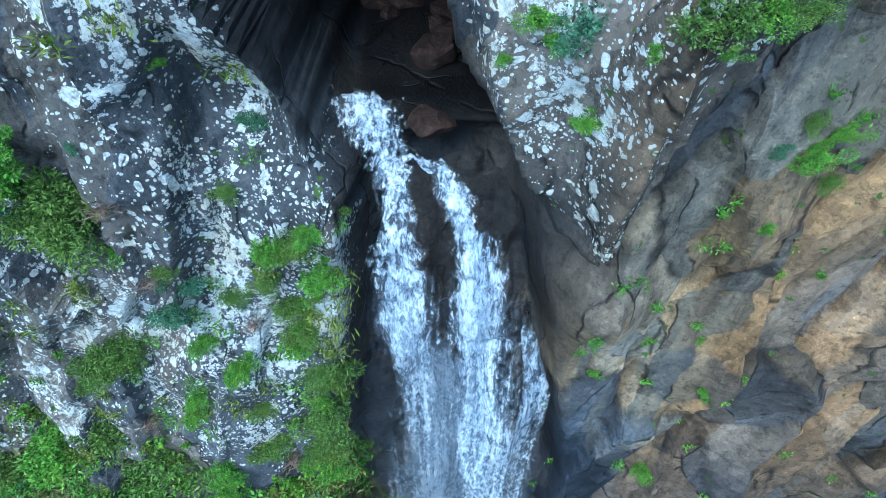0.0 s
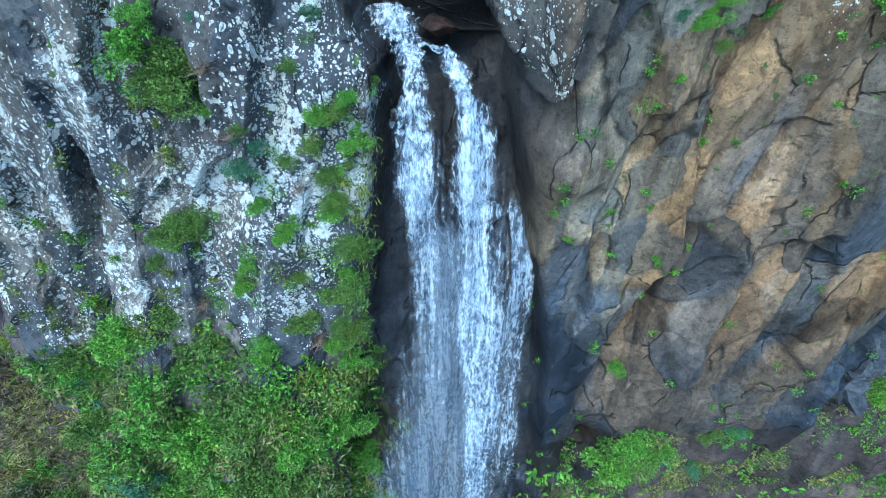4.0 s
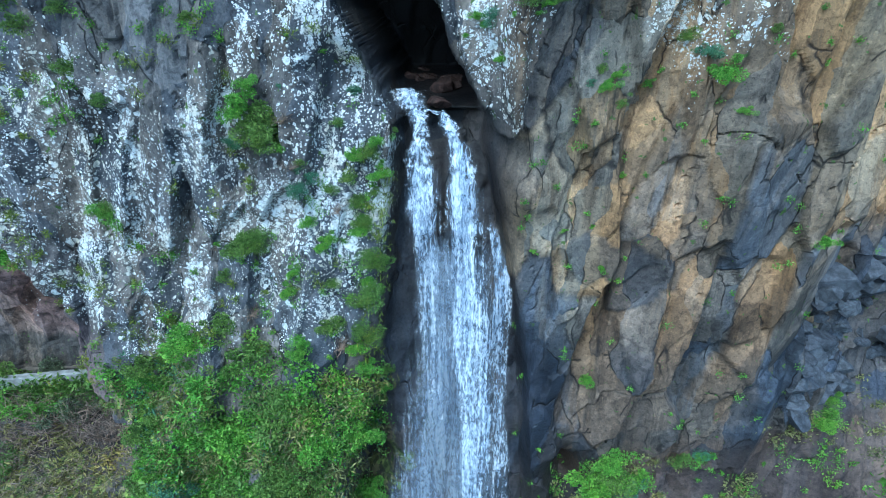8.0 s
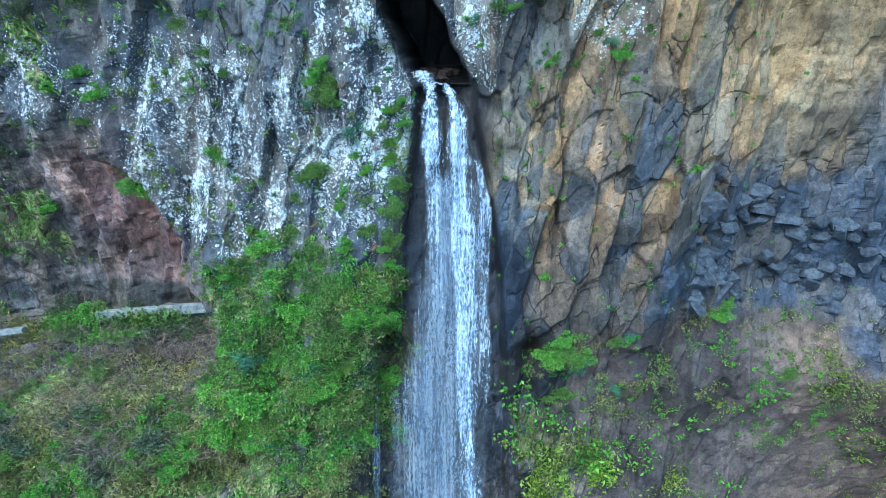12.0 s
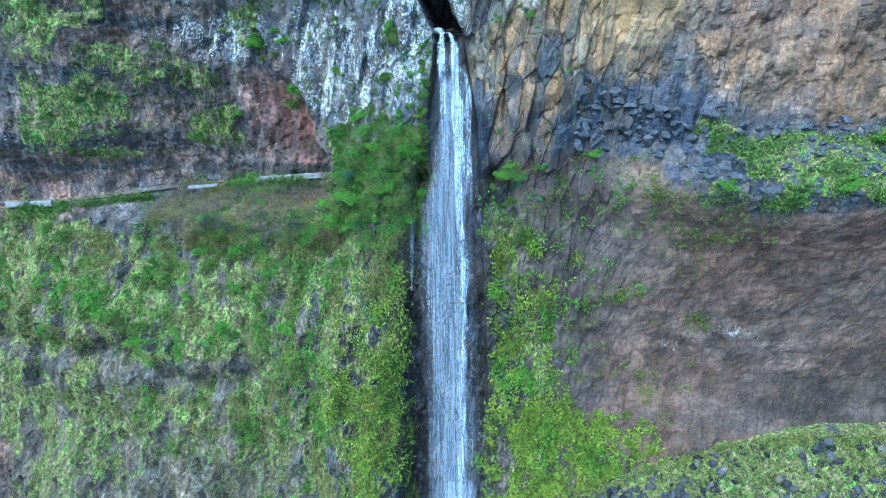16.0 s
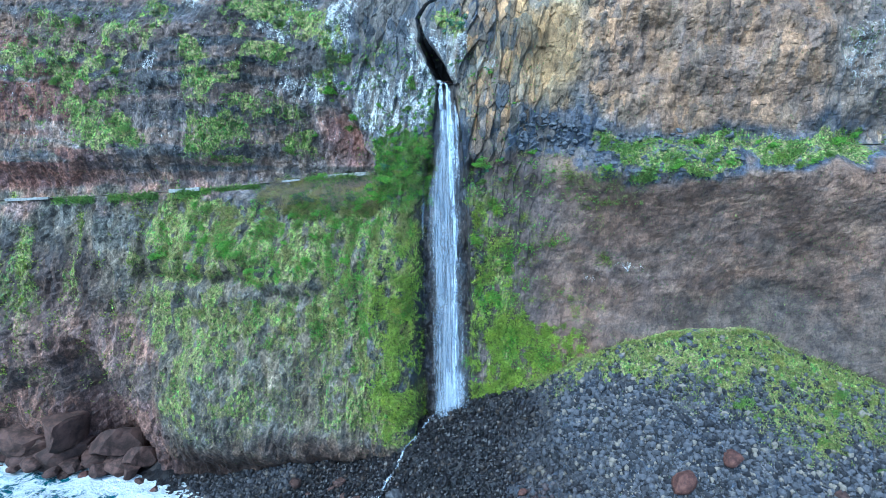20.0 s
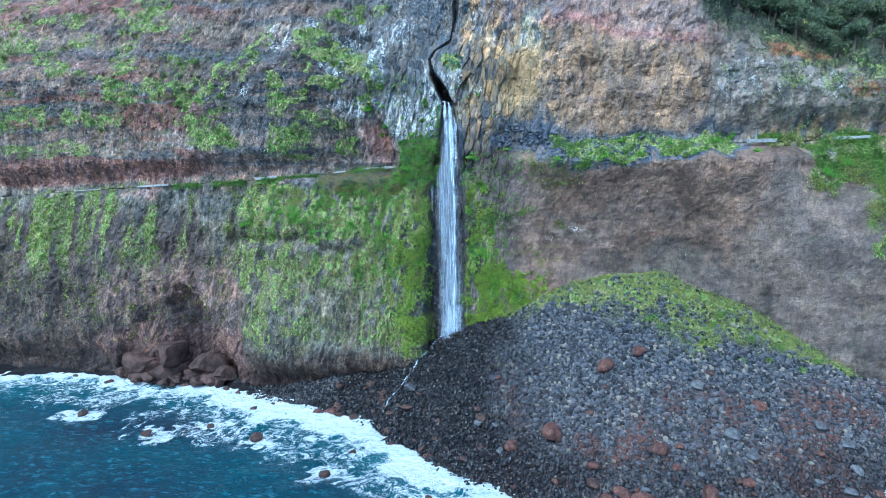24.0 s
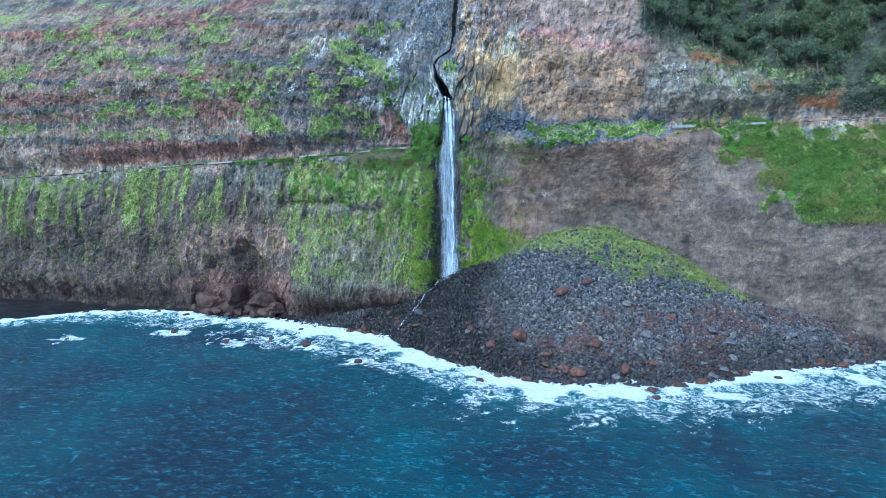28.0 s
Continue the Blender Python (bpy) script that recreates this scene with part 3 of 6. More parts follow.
ROCK = rock_material()
STONE = stone_material()
SEA = sea_material()
WATER_MAIN = fall_material("white_water", 0.22, 0.16, 0.90)
WATER_SIDE = fall_material("broken_water", 0.24, 0.18, 0.75)
WATER_VEIL = fall_material("thin_water", 0.40, 0.10, 0.36)
LEAF_BRIGHT = leaf_material("bright_leaves", (0.08, 0.21, 0.018), (0.16, 0.37, 0.035), (0.30, 0.52, 0.09))
LEAF_MID = leaf_material("green_leaves", (0.07, 0.135, 0.022), (0.145, 0.25, 0.045), (0.25, 0.38, 0.09))
LEAF_DARK = leaf_material("dark_leaves", (0.05, 0.072, 0.04), (0.11, 0.145, 0.075), (0.20, 0.24, 0.14))
LEAF_BLUE = leaf_material("grey_green_leaves", (0.06, 0.15, 0.08), (0.10, 0.24, 0.13), (0.20, 0.36, 0.23))
LEAF_DRY = leaf_material("dry_twigs", (0.16, 0.12, 0.10), (0.28, 0.21, 0.17), (0.40, 0.33, 0.28), 0.8)
OLIVE = leaf_material("olive_herbs", (0.13, 0.15, 0.045), (0.26, 0.27, 0.085), (0.39, 0.37, 0.15))
GRASS = leaf_material("grass_blades", (0.10, 0.16, 0.016), (0.18, 0.25, 0.03), (0.28, 0.33, 0.07))
FAN_GRASS = leaf_material("fan_grass_blades", (0.12, 0.19, 0.03), (0.22, 0.29, 0.06), (0.36, 0.38, 0.13))
MOSS_LEAF = leaf_material("wet_moss", (0.16, 0.24, 0.022), (0.29, 0.40, 0.04), (0.42, 0.52, 0.09))
BARK = plain_rough("bark", (0.05, 0.038, 0.028), (0.13, 0.10, 0.08))
CONCRETE = plain_rough("old_concrete", (0.17, 0.17, 0.16), (0.38, 0.38, 0.36), 2.0)
ROADBED = plain_rough("dusty_road", (0.12, 0.10, 0.08), (0.2, 0.17, 0.14), 1.5)

# ---- the cliff ----
CX = steps((-420, -200, 4.0), (-200, -100, 0.7), (-100, -60, 0.5), (-60, -18, 0.4), (-18, -13, 0.2), (-13, 16, 0.1), (16, 21, 0.2), (21, 70, 0.4), (70, 150, 0.5), (150, 420, 4.0))
CZ = steps((-6, 14, 0.5), (14, 54, 0.36), (54, 62, 0.2), (62, 77.6, 0.1), (77.6, 79.0, 0.05), (79.0, 91, 0.1), (91, 100, 0.3), (100, 116, 0.5), (116, 150, 1.2), (150, 240, 4.0))
GX, GZ = np.meshgrid(CX, CZ)
GX = GX + 0.10 * (GZ - 73) * sm(3.5, 8, GX) * sm(48, 20, GX) * sm(57, 64, GZ) * sm(100, 88, GZ)


def tinted(base, mask, color):
    return base + (np.asarray(color) - base) * mask[..., None]


def kinds(x, z):
    """What the face is made of and grown with, at x and z: tint, lichen, moss, wetness."""
    n1, n2, n3 = fbm(x / 7, z / 7, 4, 101), fbm(x / 2.2, z / 3.0, 4, 111), fbm(x / 26, z / 9, 3, 121)
    far = sm(9, 40, np.abs(x)) + sm(84, 96, z) * 0.6
    u = x + (1.6 + 1.2 * far) * n1 + 0.8 * n2 + 9 * far * fbm(x / 24, z / 20, 4, 133)
    v = z + (1.4 + 1.4 * far) * fbm(x / 8, z / 6, 4, 131) + 0.6 * n2 + 3.5 * far * fbm(x / 30, z / 24, 3, 135)
    c = np.zeros(x.shape + (3,)) + (0.115, 0.108, 0.104)
    # layers of the upper left
    c = tinted(c, sm(-12, -20, u) * sm(60, 63, v) * sm(78, 72, v), (0.225, 0.18, 0.152))
    c = tinted(c, sm(-70, -95, u) * sm(60, 66, v), (0.20, 0.145, 0.118))
    c = tinted(c, sm(-75, -100, u) * bump(v, 88, 5.0), (0.20, 0.095, 0.075))
    c = tinted(c, sm(-95, -120, u) * bump(v, 62, 5), (0.33, 0.25, 0.185))
    c = tinted(c, sm(-40, -60, u) * sm(-140, -100, u) * bump(v, road_z(x) + 2, 1.8), (0.27, 0.165, 0.125))
    c = tinted(c, np.clip(1.5 * bump(u, -20.5, 4.6) * bump(v, 68.5, 4.8), 0, 1), (0.42, 0.225, 0.18))
    c = tinted(c, sm(-20, -60, u) * sm(96, 104, v), (0.165, 0.112, 0.092))
    # the lower left wall
    c = tinted(c, sm(-5, -9, u) * sm(60, 55, v), (0.125, 0.110, 0.084))
    # deep shade under the road, put into the rock's tint
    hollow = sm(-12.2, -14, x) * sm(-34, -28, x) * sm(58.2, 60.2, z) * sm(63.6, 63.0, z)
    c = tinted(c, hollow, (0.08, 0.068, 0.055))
    c = tinted(c, sm(-60, -66, u) * sm(34, 42, v) * sm(60, 56, v), (0.17, 0.15, 0.115))
    c = tinted(c, sm(-56, -62, u) * sm(-100, -80, u) * bump(v, 29, 8), (0.21, 0.125, 0.098))
    c = tinted(c, bump(u, -33, 14) * bump(v, 25, 9), (0.19, 0.16, 0.115))
    c = tinted(c, sm(-62, -70, u) * sm(55, 48, v), (0.105, 0.078, 0.062))
    c = tinted(c, bump(u, -78, 13) * bump(v, 29, 9), (0.25, 0.155, 0.12))
    # right: blocks and ochre cliff
    blk = sm(1.6, 3.0, x + 0.4 * n2) * sm(62, 65, v)
    c = tinted(c, blk, (0.25, 0.178, 0.116))
    (cdx, cdy, cr1, cr2), _, ce = plate_cells(x, z)
    c = tinted(c, blk * sm(0.52, 0.56, cr1) * (0.35 + 0.6 * sm(-0.5, 0.3, fbm(x / 1.1 + 0.2 * z, z / 5, 4, 179))), (0.27, 0.19, 0.11))
    c = tinted(c, blk * sm(0.58, 0.61, cr2) * 0.95, (0.10, 0.11, 0.128))
    c = tinted(c, blk * sm(0.22, 0.18, cr2) * 0.8, (0.31, 0.26, 0.19))
    sx, sz = x - 0.15 * z, z
    (_, _, s1, s2), _, se = cells((sx + 0.114 * fbm(sx / 0.95, sz / 1.9, 2, 59)) / 0.95, (sz + 0.228 * fbm(sx / 0.95 + 5, sz / 1.9, 2, 69)) / 1.9, 9)
    shade = blk * sm(20, 14, x)
    c = c * (1 + shade * (0.9 * (s1 - 0.5) + 0.5 * (cr1 * 3 % 1 - 0.5)))[..., None]
    c = tinted(c, shade * sm(0.72, 0.76, s2) * 0.7, (0.085, 0.09, 0.10))
    c = c * (1 - shade * (0.5 * sm(0.07, 0.02, ce) + 0.3 * sm(0.09, 0.02, se)))[..., None]
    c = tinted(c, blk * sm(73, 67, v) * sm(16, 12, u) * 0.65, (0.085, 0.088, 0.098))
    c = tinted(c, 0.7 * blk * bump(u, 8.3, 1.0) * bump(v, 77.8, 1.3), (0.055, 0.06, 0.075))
    c = tinted(c, blk * sm(0.15, 0.5, fbm(x / 0.7, z / 6, 3, 178)) * bump(u, 4.2, 1.6) * bump(v, 76, 3.5) * 0.8, (0.33, 0.28, 0.20))
    c = tinted(c, 0.75 * blk * bump(u, 6.5, 3.4) * bump(v, 78.5, 3.4), (0.32, 0.235, 0.15))
    band = fbm(v / 4.5, x / 70, 4, 176)
    c = tinted(c, sm(-14, -30, u) * sm(62, 66, v) * sm(0.0, 0.5, band) * 0.55, (0.20, 0.14, 0.118))
    c = tinted(c, sm(-14, -30, u) * sm(62, 66, v) * sm(0.0, -0.5, band) * 0.7, (0.085, 0.082, 0.085))
    lay = z + 0.04 * x + 1.0 * fbm(x / 22, z / 12, 3, 137) + 0.35 * n2
    one, two = fbm(lay / 2.6, x / 90, 3, 138), fbm(lay / 4.5 + 9, x / 60, 3, 139)
    upper = sm(-24, -40, x) * sm(1, 3, z - road_z(x))
    c = tinted(c, upper * sm(-0.1, 0.2, one) * 0.75, (0.205, 0.145, 0.112))
    c = tinted(c, upper * sm(0.0, -0.3, one) * 0.7, (0.115, 0.110, 0.108))
    c = tinted(c, upper * sm(-60, -80, x) * sm(0.25, 0.5, two) * 0.8, (0.205, 0.10, 0.078))
    c = tinted(c, upper * sm(-0.3, -0.55, two) * 0.7, (0.265, 0.205, 0.155))
    ochre = bump(u, 20, 8.5) * bump(v, 84, 9)
    c = tinted(c, np.clip(1.5 * ochre, 0, 1), (0.34, 0.24, 0.125))
    c = tinted(c, sm(26, 34, u) * sm(66, 72, v) * 0.8, (0.235, 0.155, 0.10))
    c = tinted(c, sm(4, 20, u) * sm(93, 101, v), (0.27, 0.19, 0.155))
    c = tinted(c, bump(u, 45, 18) * bump(v, 99, 2.4), (0.33, 0.17, 0.14))
    c = tinted(c, bump(u, 24, 4) * bump(v, 98, 5), (0.36, 0.36, 0.27))
    c = tinted(c, sm(58, 70, u) * sm(66, 72, v), (0.20, 0.165, 0.14))
    woods = np.interp(x, [60, 69, 84, 94, 108, 117, 150], [104, 95, 90, 83, 79, 75, 70])
    c = tinted(c, sm(58, 64, x) * sm(-3, 2, v - woods), (0.06, 0.066, 0.045))
    c = tinted(c, sm(0.05, 0.35, fbm(x / 9, z / 5, 3, 175)) * sm(64, 70, x) * bump(v - woods, -1.0, 3.5), (0.30, 0.125, 0.06))
    c = tinted(c, 0.85 * sm(-60, -40, u) * sm(-6, -12, u) * sm(74, 79, v) * sm(100, 94, v) * sm(-0.3, 0.2, n1), (0.075, 0.077, 0.085))
    rub = sm(12.5, 15, u) * sm(82, 75, u) * sm(-0.8, 0.8, v - tuff_top(x)) * sm(2, -1, v - np.interp(x, [14, 24, 32], [73.5, 72.5, 69.5]))
    c = tinted(c, rub, (0.10, 0.10, 0.112))
    # right: smooth tuff, then grey rock
    tuff = sm(6, 10, u) * sm(1.0, -1.2, v - tuff_top(x))
    c = tinted(c, tuff, (0.172, 0.112, 0.082))
    layer = fbm(v / 3.2 + 0.03 * x, x / 45, 4, 177)
    c = tinted(c, tuff * sm(0.1, 0.6, layer) * 0.6, (0.118, 0.096, 0.084))
    c = tinted(c, tuff * sm(-0.1, -0.6, layer) * 0.6, (0.21, 0.148, 0.108))
    c = tinted(c, tuff * sm(26, 14, u) * 0.6, (0.085, 0.082, 0.088))
    c = tinted(c, tuff * bump(u, 36, 12) * bump(v, 46, 4), (0.24, 0.175, 0.145))
    c = tinted(c, tuff * sm(20, 60, u) * sm(45, 38, v), (0.105, 0.084, 0.072))
    c = tinted(c, sm(66, 78, u) * sm(62, 54, v), (0.135, 0.105, 0.088))
    c = tinted(c, sm(72, 90, u) * sm(30, 18, v), (0.12, 0.094, 0.08))
    # at the sea
    c = tinted(c, sm(15, 7, v) * sm(-1, -6, u), (0.105, 0.07, 0.053))
    c = tinted(c, sm(-58, -62, u) * sm(-104, -94, u) * sm(20, 13, v), (0.19, 0.11, 0.085))
    c = c * (1 + 0.30 * n2 + 0.22 * n1)[..., None]
    c = tinted(c, 0.7 * sm(-18, -12, u) * sm(1.0, -1.0, u) * sm(66, 70, v), (0.140, 0.130, 0.122))
    # black wet rock of the ravine; the chasm's shade also darkens this tint
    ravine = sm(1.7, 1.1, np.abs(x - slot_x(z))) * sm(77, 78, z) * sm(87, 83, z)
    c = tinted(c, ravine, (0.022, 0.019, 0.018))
    lich = 0.98 * sm(-24, -13, u) * sm(1.0, -1.0, u) * sm(67, 71.5, v) * sm(92, 84, v)
    lich = lich * (1 - 0.8 * sm(-6.5, -9.0, u) * sm(78.0, 80.0, v + 0.25 * (x + 9)) * sm(92, 88, v))
    brow = np.interp(x, [0.2, 0.66, 1.2, 1.75, 2.25, 2.45, 2.55, 2.85, 3.25, 4.0, 6.0], [81.5, 79.7, 78.4, 77.45, 77.5, 77.9, 79.2, 80.3, 81.2, 82.3, 84.5])
    lich = np.maximum(lich, 1.0 * sm(0.0, 0.25, z - brow) * sm(0.4, 0.8, x) * sm(5.2 + 0.5 * n2, 3.6 + 0.5 * n2, x) * sm(92, 86, v))
    lich = np.maximum(lich, 1.15 * bump(x, -3.0 - 0.6 * np.maximum(z - 79.5, 0), 0.9) * sm(77.5, 79, z) * sm(87, 84, z))
    lich = np.maximum(lich, 1.0 * np.clip(1.3 * bump(u, 7.2, 2.0) * bump(v, 80.6, 2.6), 0, 1))
    lich = np.maximum(lich, 0.88 * sm(-75, -55, u) * sm(-3, -8, u) * sm(72, 79, v) * sm(104, 96, v) * sm(-0.5, 0.2, n1))
    lich = np.maximum(lich, 0.42 * sm(-14, -24, u) * sm(64, 67, v) * sm(100, 90, v))
    lich = np.maximum(lich, 0.95 * bump(x - slot_x(z), -1.7, 0.6) * sm(78, 80, z) * sm(94, 88, z))
    lich = np.maximum(lich, 1.0 * sm(0.9, 1.5, x - slot_x(z)) * sm(78.6, 79.6, z) * sm(3.5, 2.0, x) * sm(90, 85, z))
    lich = np.maximum(lich, 1.05 * sm(-7.0, -6.0, x) * sm(-1.9, -2.6, x) * sm(78, 79.5, z) * sm(90, 86, z))
    lich = np.maximum(lich, 0.95 * np.clip(1.6 * bump(x, -12.5, 4.5) * bump(z, 96, 4.0), 0, 1))
    lich = np.maximum(lich, 0.6 * bump(x, -25, 4) * bump(z, 72.5, 3.5))
    lich = lich * (1 - ravine)
    lich = np.maximum(lich, 0.85 * bump(u, -4.9, 0.8) * bump(v, 72.2, 3.6))
    lich = np.maximum(lich, 0.82 * np.clip(1.4 * bump(u, 78, 11) * bump(v, 81, 7), 0, 1))
    lich = np.maximum(lich, 0.25 * sm(70, 90, u) * sm(70, 80, v))
    lich = lich + 0.12 * n1
    for sx, sz, sw, sh in ((-9.6, 41.3, 0.7, 1.0), (-8.6, 42.6, 0.4, 0.7), (-11.5, 43.0, 0.4, 1.6), (-7.4, 46.5, 0.4, 0.6), (-18.5, 43.0, 0.6, 2.0), (-46.5, 44, 0.6, 1.8), (33, 45.5, 4.0, 1.2), (26, 43.0, 2.0, 1.0)):
        lich = np.maximum(lich, 0.95 * bump(x + 0.3 * n2, sx, sw) * bump(z + 0.4 * n2, sz, sh))
    # greenery
    moss = (0.66 + 0.24 * sm(26, 46, v) + 0.2 * sm(-20, -8, u)) * sm(-3.5, -6.5, u) * sm(-64, -56, u) * sm(61, 57, v) * sm(8, 17, v)
    moss = moss * (1 - 0.55 * bump(u, -33, 12) * bump(v, 25, 10)) * (1 - 0.8 * bump(v, 41.5, 1.6) * sm(-60, -54, u) * sm(-18, -24, u))
    comb = 0.7 * fbm(x / 1.4, z / 9, 4, 143) + 0.9 * fbm(x / 1.6, z / 1.8, 4, 145)
    moss = moss * (0.18 + 0.82 * sm(-0.62, -0.12, comb))
    hang = fbm(x / 2.4, z / 34, 4, 147) + 0.6 * fbm(x / 10, z / 10, 3, 148)
    moss = np.maximum(moss, (0.12 + 0.56 * sm(14, 40, v)) * sm(-60, -66, u) * sm(58, 55, v) * sm(7, 16, v) * sm(-0.2, 0.3, hang))
    moss = moss * (1 - 0.85 * bump(x, -75, 9) * bump(z, 29, 9))
    moss = np.maximum(moss, 0.38 * sm(-62, -75, u) * sm(-210, -160, u) * sm(44, 36, v) * sm(10, 22, v) * sm(-0.2, 0.3, n2))
    edge = np.interp(v, [12, 20, 27, 34, 44, 56, 64], [26, 24, 20, 13, 15, 11, 7])
    moss = np.maximum(moss, 0.72 * sm(3.8, 6.0, u) * sm(edge + 5, edge - 5, u) * sm(65, 60, v) * (0.1 + 0.9 * sm(-0.3, 0.2, comb)))
    moss = np.maximum(moss, 0.9 * sm(22, 26, u) * sm(80, 72, u) * sm(62.5, 64, v) * sm(69.5, 67, v))
    moss = np.maximum(moss, 0.72 * sm(-9, 8, x + 7 * n1 + 4 * n2 - np.interp(z, [37, 42, 46, 52, 65, 67], [104, 96, 97, 93, 79, 77])) * sm(36, 41, z + 2 * n1) * sm(69, 66, v) * (0.8 + 0.2 * sm(-0.6, 0.1, n1)))
    moss = np.maximum(moss, 0.95 * sm(-90, -65, u) * sm(-17, -24, u) * sm(72, 78, v) * sm(102, 96, v) * sm(0.0, 0.4, fbm(x / 6 + 9, z / 4.5, 4, 171)))
    moss = np.maximum(moss, 0.85 * sm(-90, -65, u) * sm(-24, -30, u) * sm(64, 68, v) * sm(80, 74, v) * sm(-0.1, 0.35, fbm(x / 6, z / 4, 4, 172)))
    for gx, gz, gw, gh, ga in ((-92, 85, 17, 4.2, 0.85), (-118, 68, 22, 2.4, 0.75), (-47, 80, 5, 6, 0.8), (-32, 92, 7, 6, 0.85), (-22, 85, 5, 7, 0.8), (-58, 88, 7, 4, 0.7), (-27, 104, 10, 2.5, 0.9), (-140, 100, 14, 8, 0.7), (-36, 74, 9, 4, 0.7), (-14, 84, 3, 5, 0.6)):
        blob = bump(x, gx, gw) * bump(z, gz, gh)
        moss = np.maximum(moss, 0.88 * ga * sm(0.25, 0.7, blob + 0.55 * fbm(x / 5, z / 4, 4, 149)) * sm(0.06, 0.3, blob))
    # less moss in the hollow, so its tinted shade shows
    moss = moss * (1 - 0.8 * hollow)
    moss = np.maximum(moss, 0.8 * sm(-14, -12.5, u) * sm(-1.5, -3, u) * sm(70, 66, v) * sm(56, 60, v))
    moss = np.maximum(moss, 0.75 * sm(-70, -100, u) * bump(v, 74, 4.5) * sm(-0.4, 0.3, n1))
    moss = np.maximum(moss, 0.95 * bump(u, 1.2, 2.6) * bump(v, 88.5, 3.6))
    moss = np.maximum(moss, 0.55 * sm(60, 75, u) * sm(72, 80, v) * sm(-0.1, 0.4, n1))
    moss = np.maximum(moss, 0.7 * sm(-60, -80, u) * sm(78, 86, v) * sm(0.05, 0.4, fbm(x / 9 + 3, z / 4, 4, 173)))
    moss = np.maximum(moss, 0.3 * tuff * sm(-0.1, 0.6, fbm(x / 5, z / 3, 4, 174)))
    moss = np.maximum(moss, 0.55 * sm(108, 120, v) * sm(-0.2, 0.5, n1))
    moss = np.where(z > 62, moss * (0.62 + 0.38 * sm(-0.45, 0.15, fbm(x / 2.4, z / 1.8, 4, 193))), moss)
    moss = moss * (1 - 0.9 * bump(x, -9.4, 1.0) * bump(z, 41.8, 1.4))
    half = np.interp(z, [20, 45, 62, 67, 72, 77], [6.0, 6.0, 6.4, 4.4, 2.4, 1.7])
    wet = 0.85 * sm(1.0, -0.6, np.abs(x - 0.2 + 0.6 * n2) - half) * sm(78.5, 77, v) + 0.75 * sm(9, 3, v) * sm(8, 2, u)
    wet = np.maximum(wet, 0.8 * sm(1.7, 1.1, np.abs(x - slot_x(z))) * sm(76, 78, z) * (1 - 0.7 * sm(83, 87, z)))
    wet = np.maximum(wet, 0.3 * sm(3.0, 1.6, np.abs(u - 7.5)) * bump(v, 76, 3) * sm(0.1, 0.5, n2))
    wet = np.maximum(wet, 0.75 * sm(0.0, 0.4, fbm(x / 3.2, z / 40, 3, 141)) * sm(-60, -66, x) * sm(57, 54, v))
    rust = sm(2.5, 5, u) * sm(60, 66, v) * (0.6 - 0.4 * sm(11, 20, x)) + 0.3 * sm(-60, -90, u) * sm(60, 64, v) + 0.15 * tuff
    lich = lich * (1 - sm(0.25, 0.6, wet))
    c = c * (1 - 0.18 * sm(-20, -40, x) * sm(62, 66, z) - 0.08 * sm(10, 20, x) * sm(70, 76, z))[..., None]
    return np.clip(c, 0.02, 0.6), np.clip(lich, 0, 1.15), np.clip(moss, 0, 1), np.clip(wet, 0, 1), np.clip(rust, 0, 1), np.clip(np.maximum(0.8 * tuff, np.maximum(0.5 * sm(24, 34, x) * sm(66, 72, z) + 0.6 * bump(x, 19, 5.5) * sm(73, 76, z) * sm(94, 88, z), 0.35 * sm(-14, -18, x))), 0, 1)


GY = cliff_y(GX, GZ)
cliff = mesh_object("cliff", np.stack([GX, GY, GZ], -1).reshape(-1, 3), grid_faces(len(CX), len(CZ)), ROCK, smooth=True)
mids = [(g[:-1, :-1] + g[1:, 1:]) / 2 for g in (GX, GZ)]
cliff.data.polygons.foreach_set("use_smooth", ((mids[0] > -2.4) & (mids[0] < 2.6) & (mids[1] > 55) & (mids[1] < 86)).ravel())
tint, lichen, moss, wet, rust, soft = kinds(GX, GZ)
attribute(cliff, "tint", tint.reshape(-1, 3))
for key, values in (("lichen", lichen), ("moss", moss), ("wet", wet), ("rust", rust), ("soft", soft), ("grit", (1 - sm(30, 16, np.abs(GX - 1)) * sm(56, 62, GZ) * sm(100, 90, GZ)) * (1 - 0.45 * sm(5, 12, GX)))):
    attribute(cliff, key, values.ravel())
tagged(cliff, "tall volcanic sea cliff, grey, ochre and brown, with moss and lichen", "cliff", kind="structure")

# the high ground behind the face closes the place
top_x = np.linspace(-420, 420, 70)
top_v = np.linspace(0, 1, 12)
TX, TV = np.meshgrid(top_x, top_v)
TY = cliff_y(TX, 0 * TX + 240) + TV * 500
upland = mesh_object("upland_ground", np.stack([TX, TY, 240 + 60 * TV + 5 * fbm(TX / 50, TY / 50, 3, 8) * np.minimum(TV * 8, 1)], -1).reshape(-1, 3), grid_faces(70, 12), LEAF_MID, smooth=True)
tagged(upland, "green upland behind the cliff edge", "ground", kind="structure")

# ---- the fan of stones and the beach ----
BX = steps((-420, -140, 4), (-140, -60, 1.0), (-60, 140, 0.5), (140, 420, 4))
BY = steps((-110, -70, 2), (-70, 14, 0.5))
HX, HY = np.meshgrid(BX, BY)
HZ = ground_z(HX, HY)
stonebed = HZ + 0.22 * blocks(HX, HY, 1.0, 1.0, 71, 0.9, 0.3) * sm(-1, 0.5, HZ)


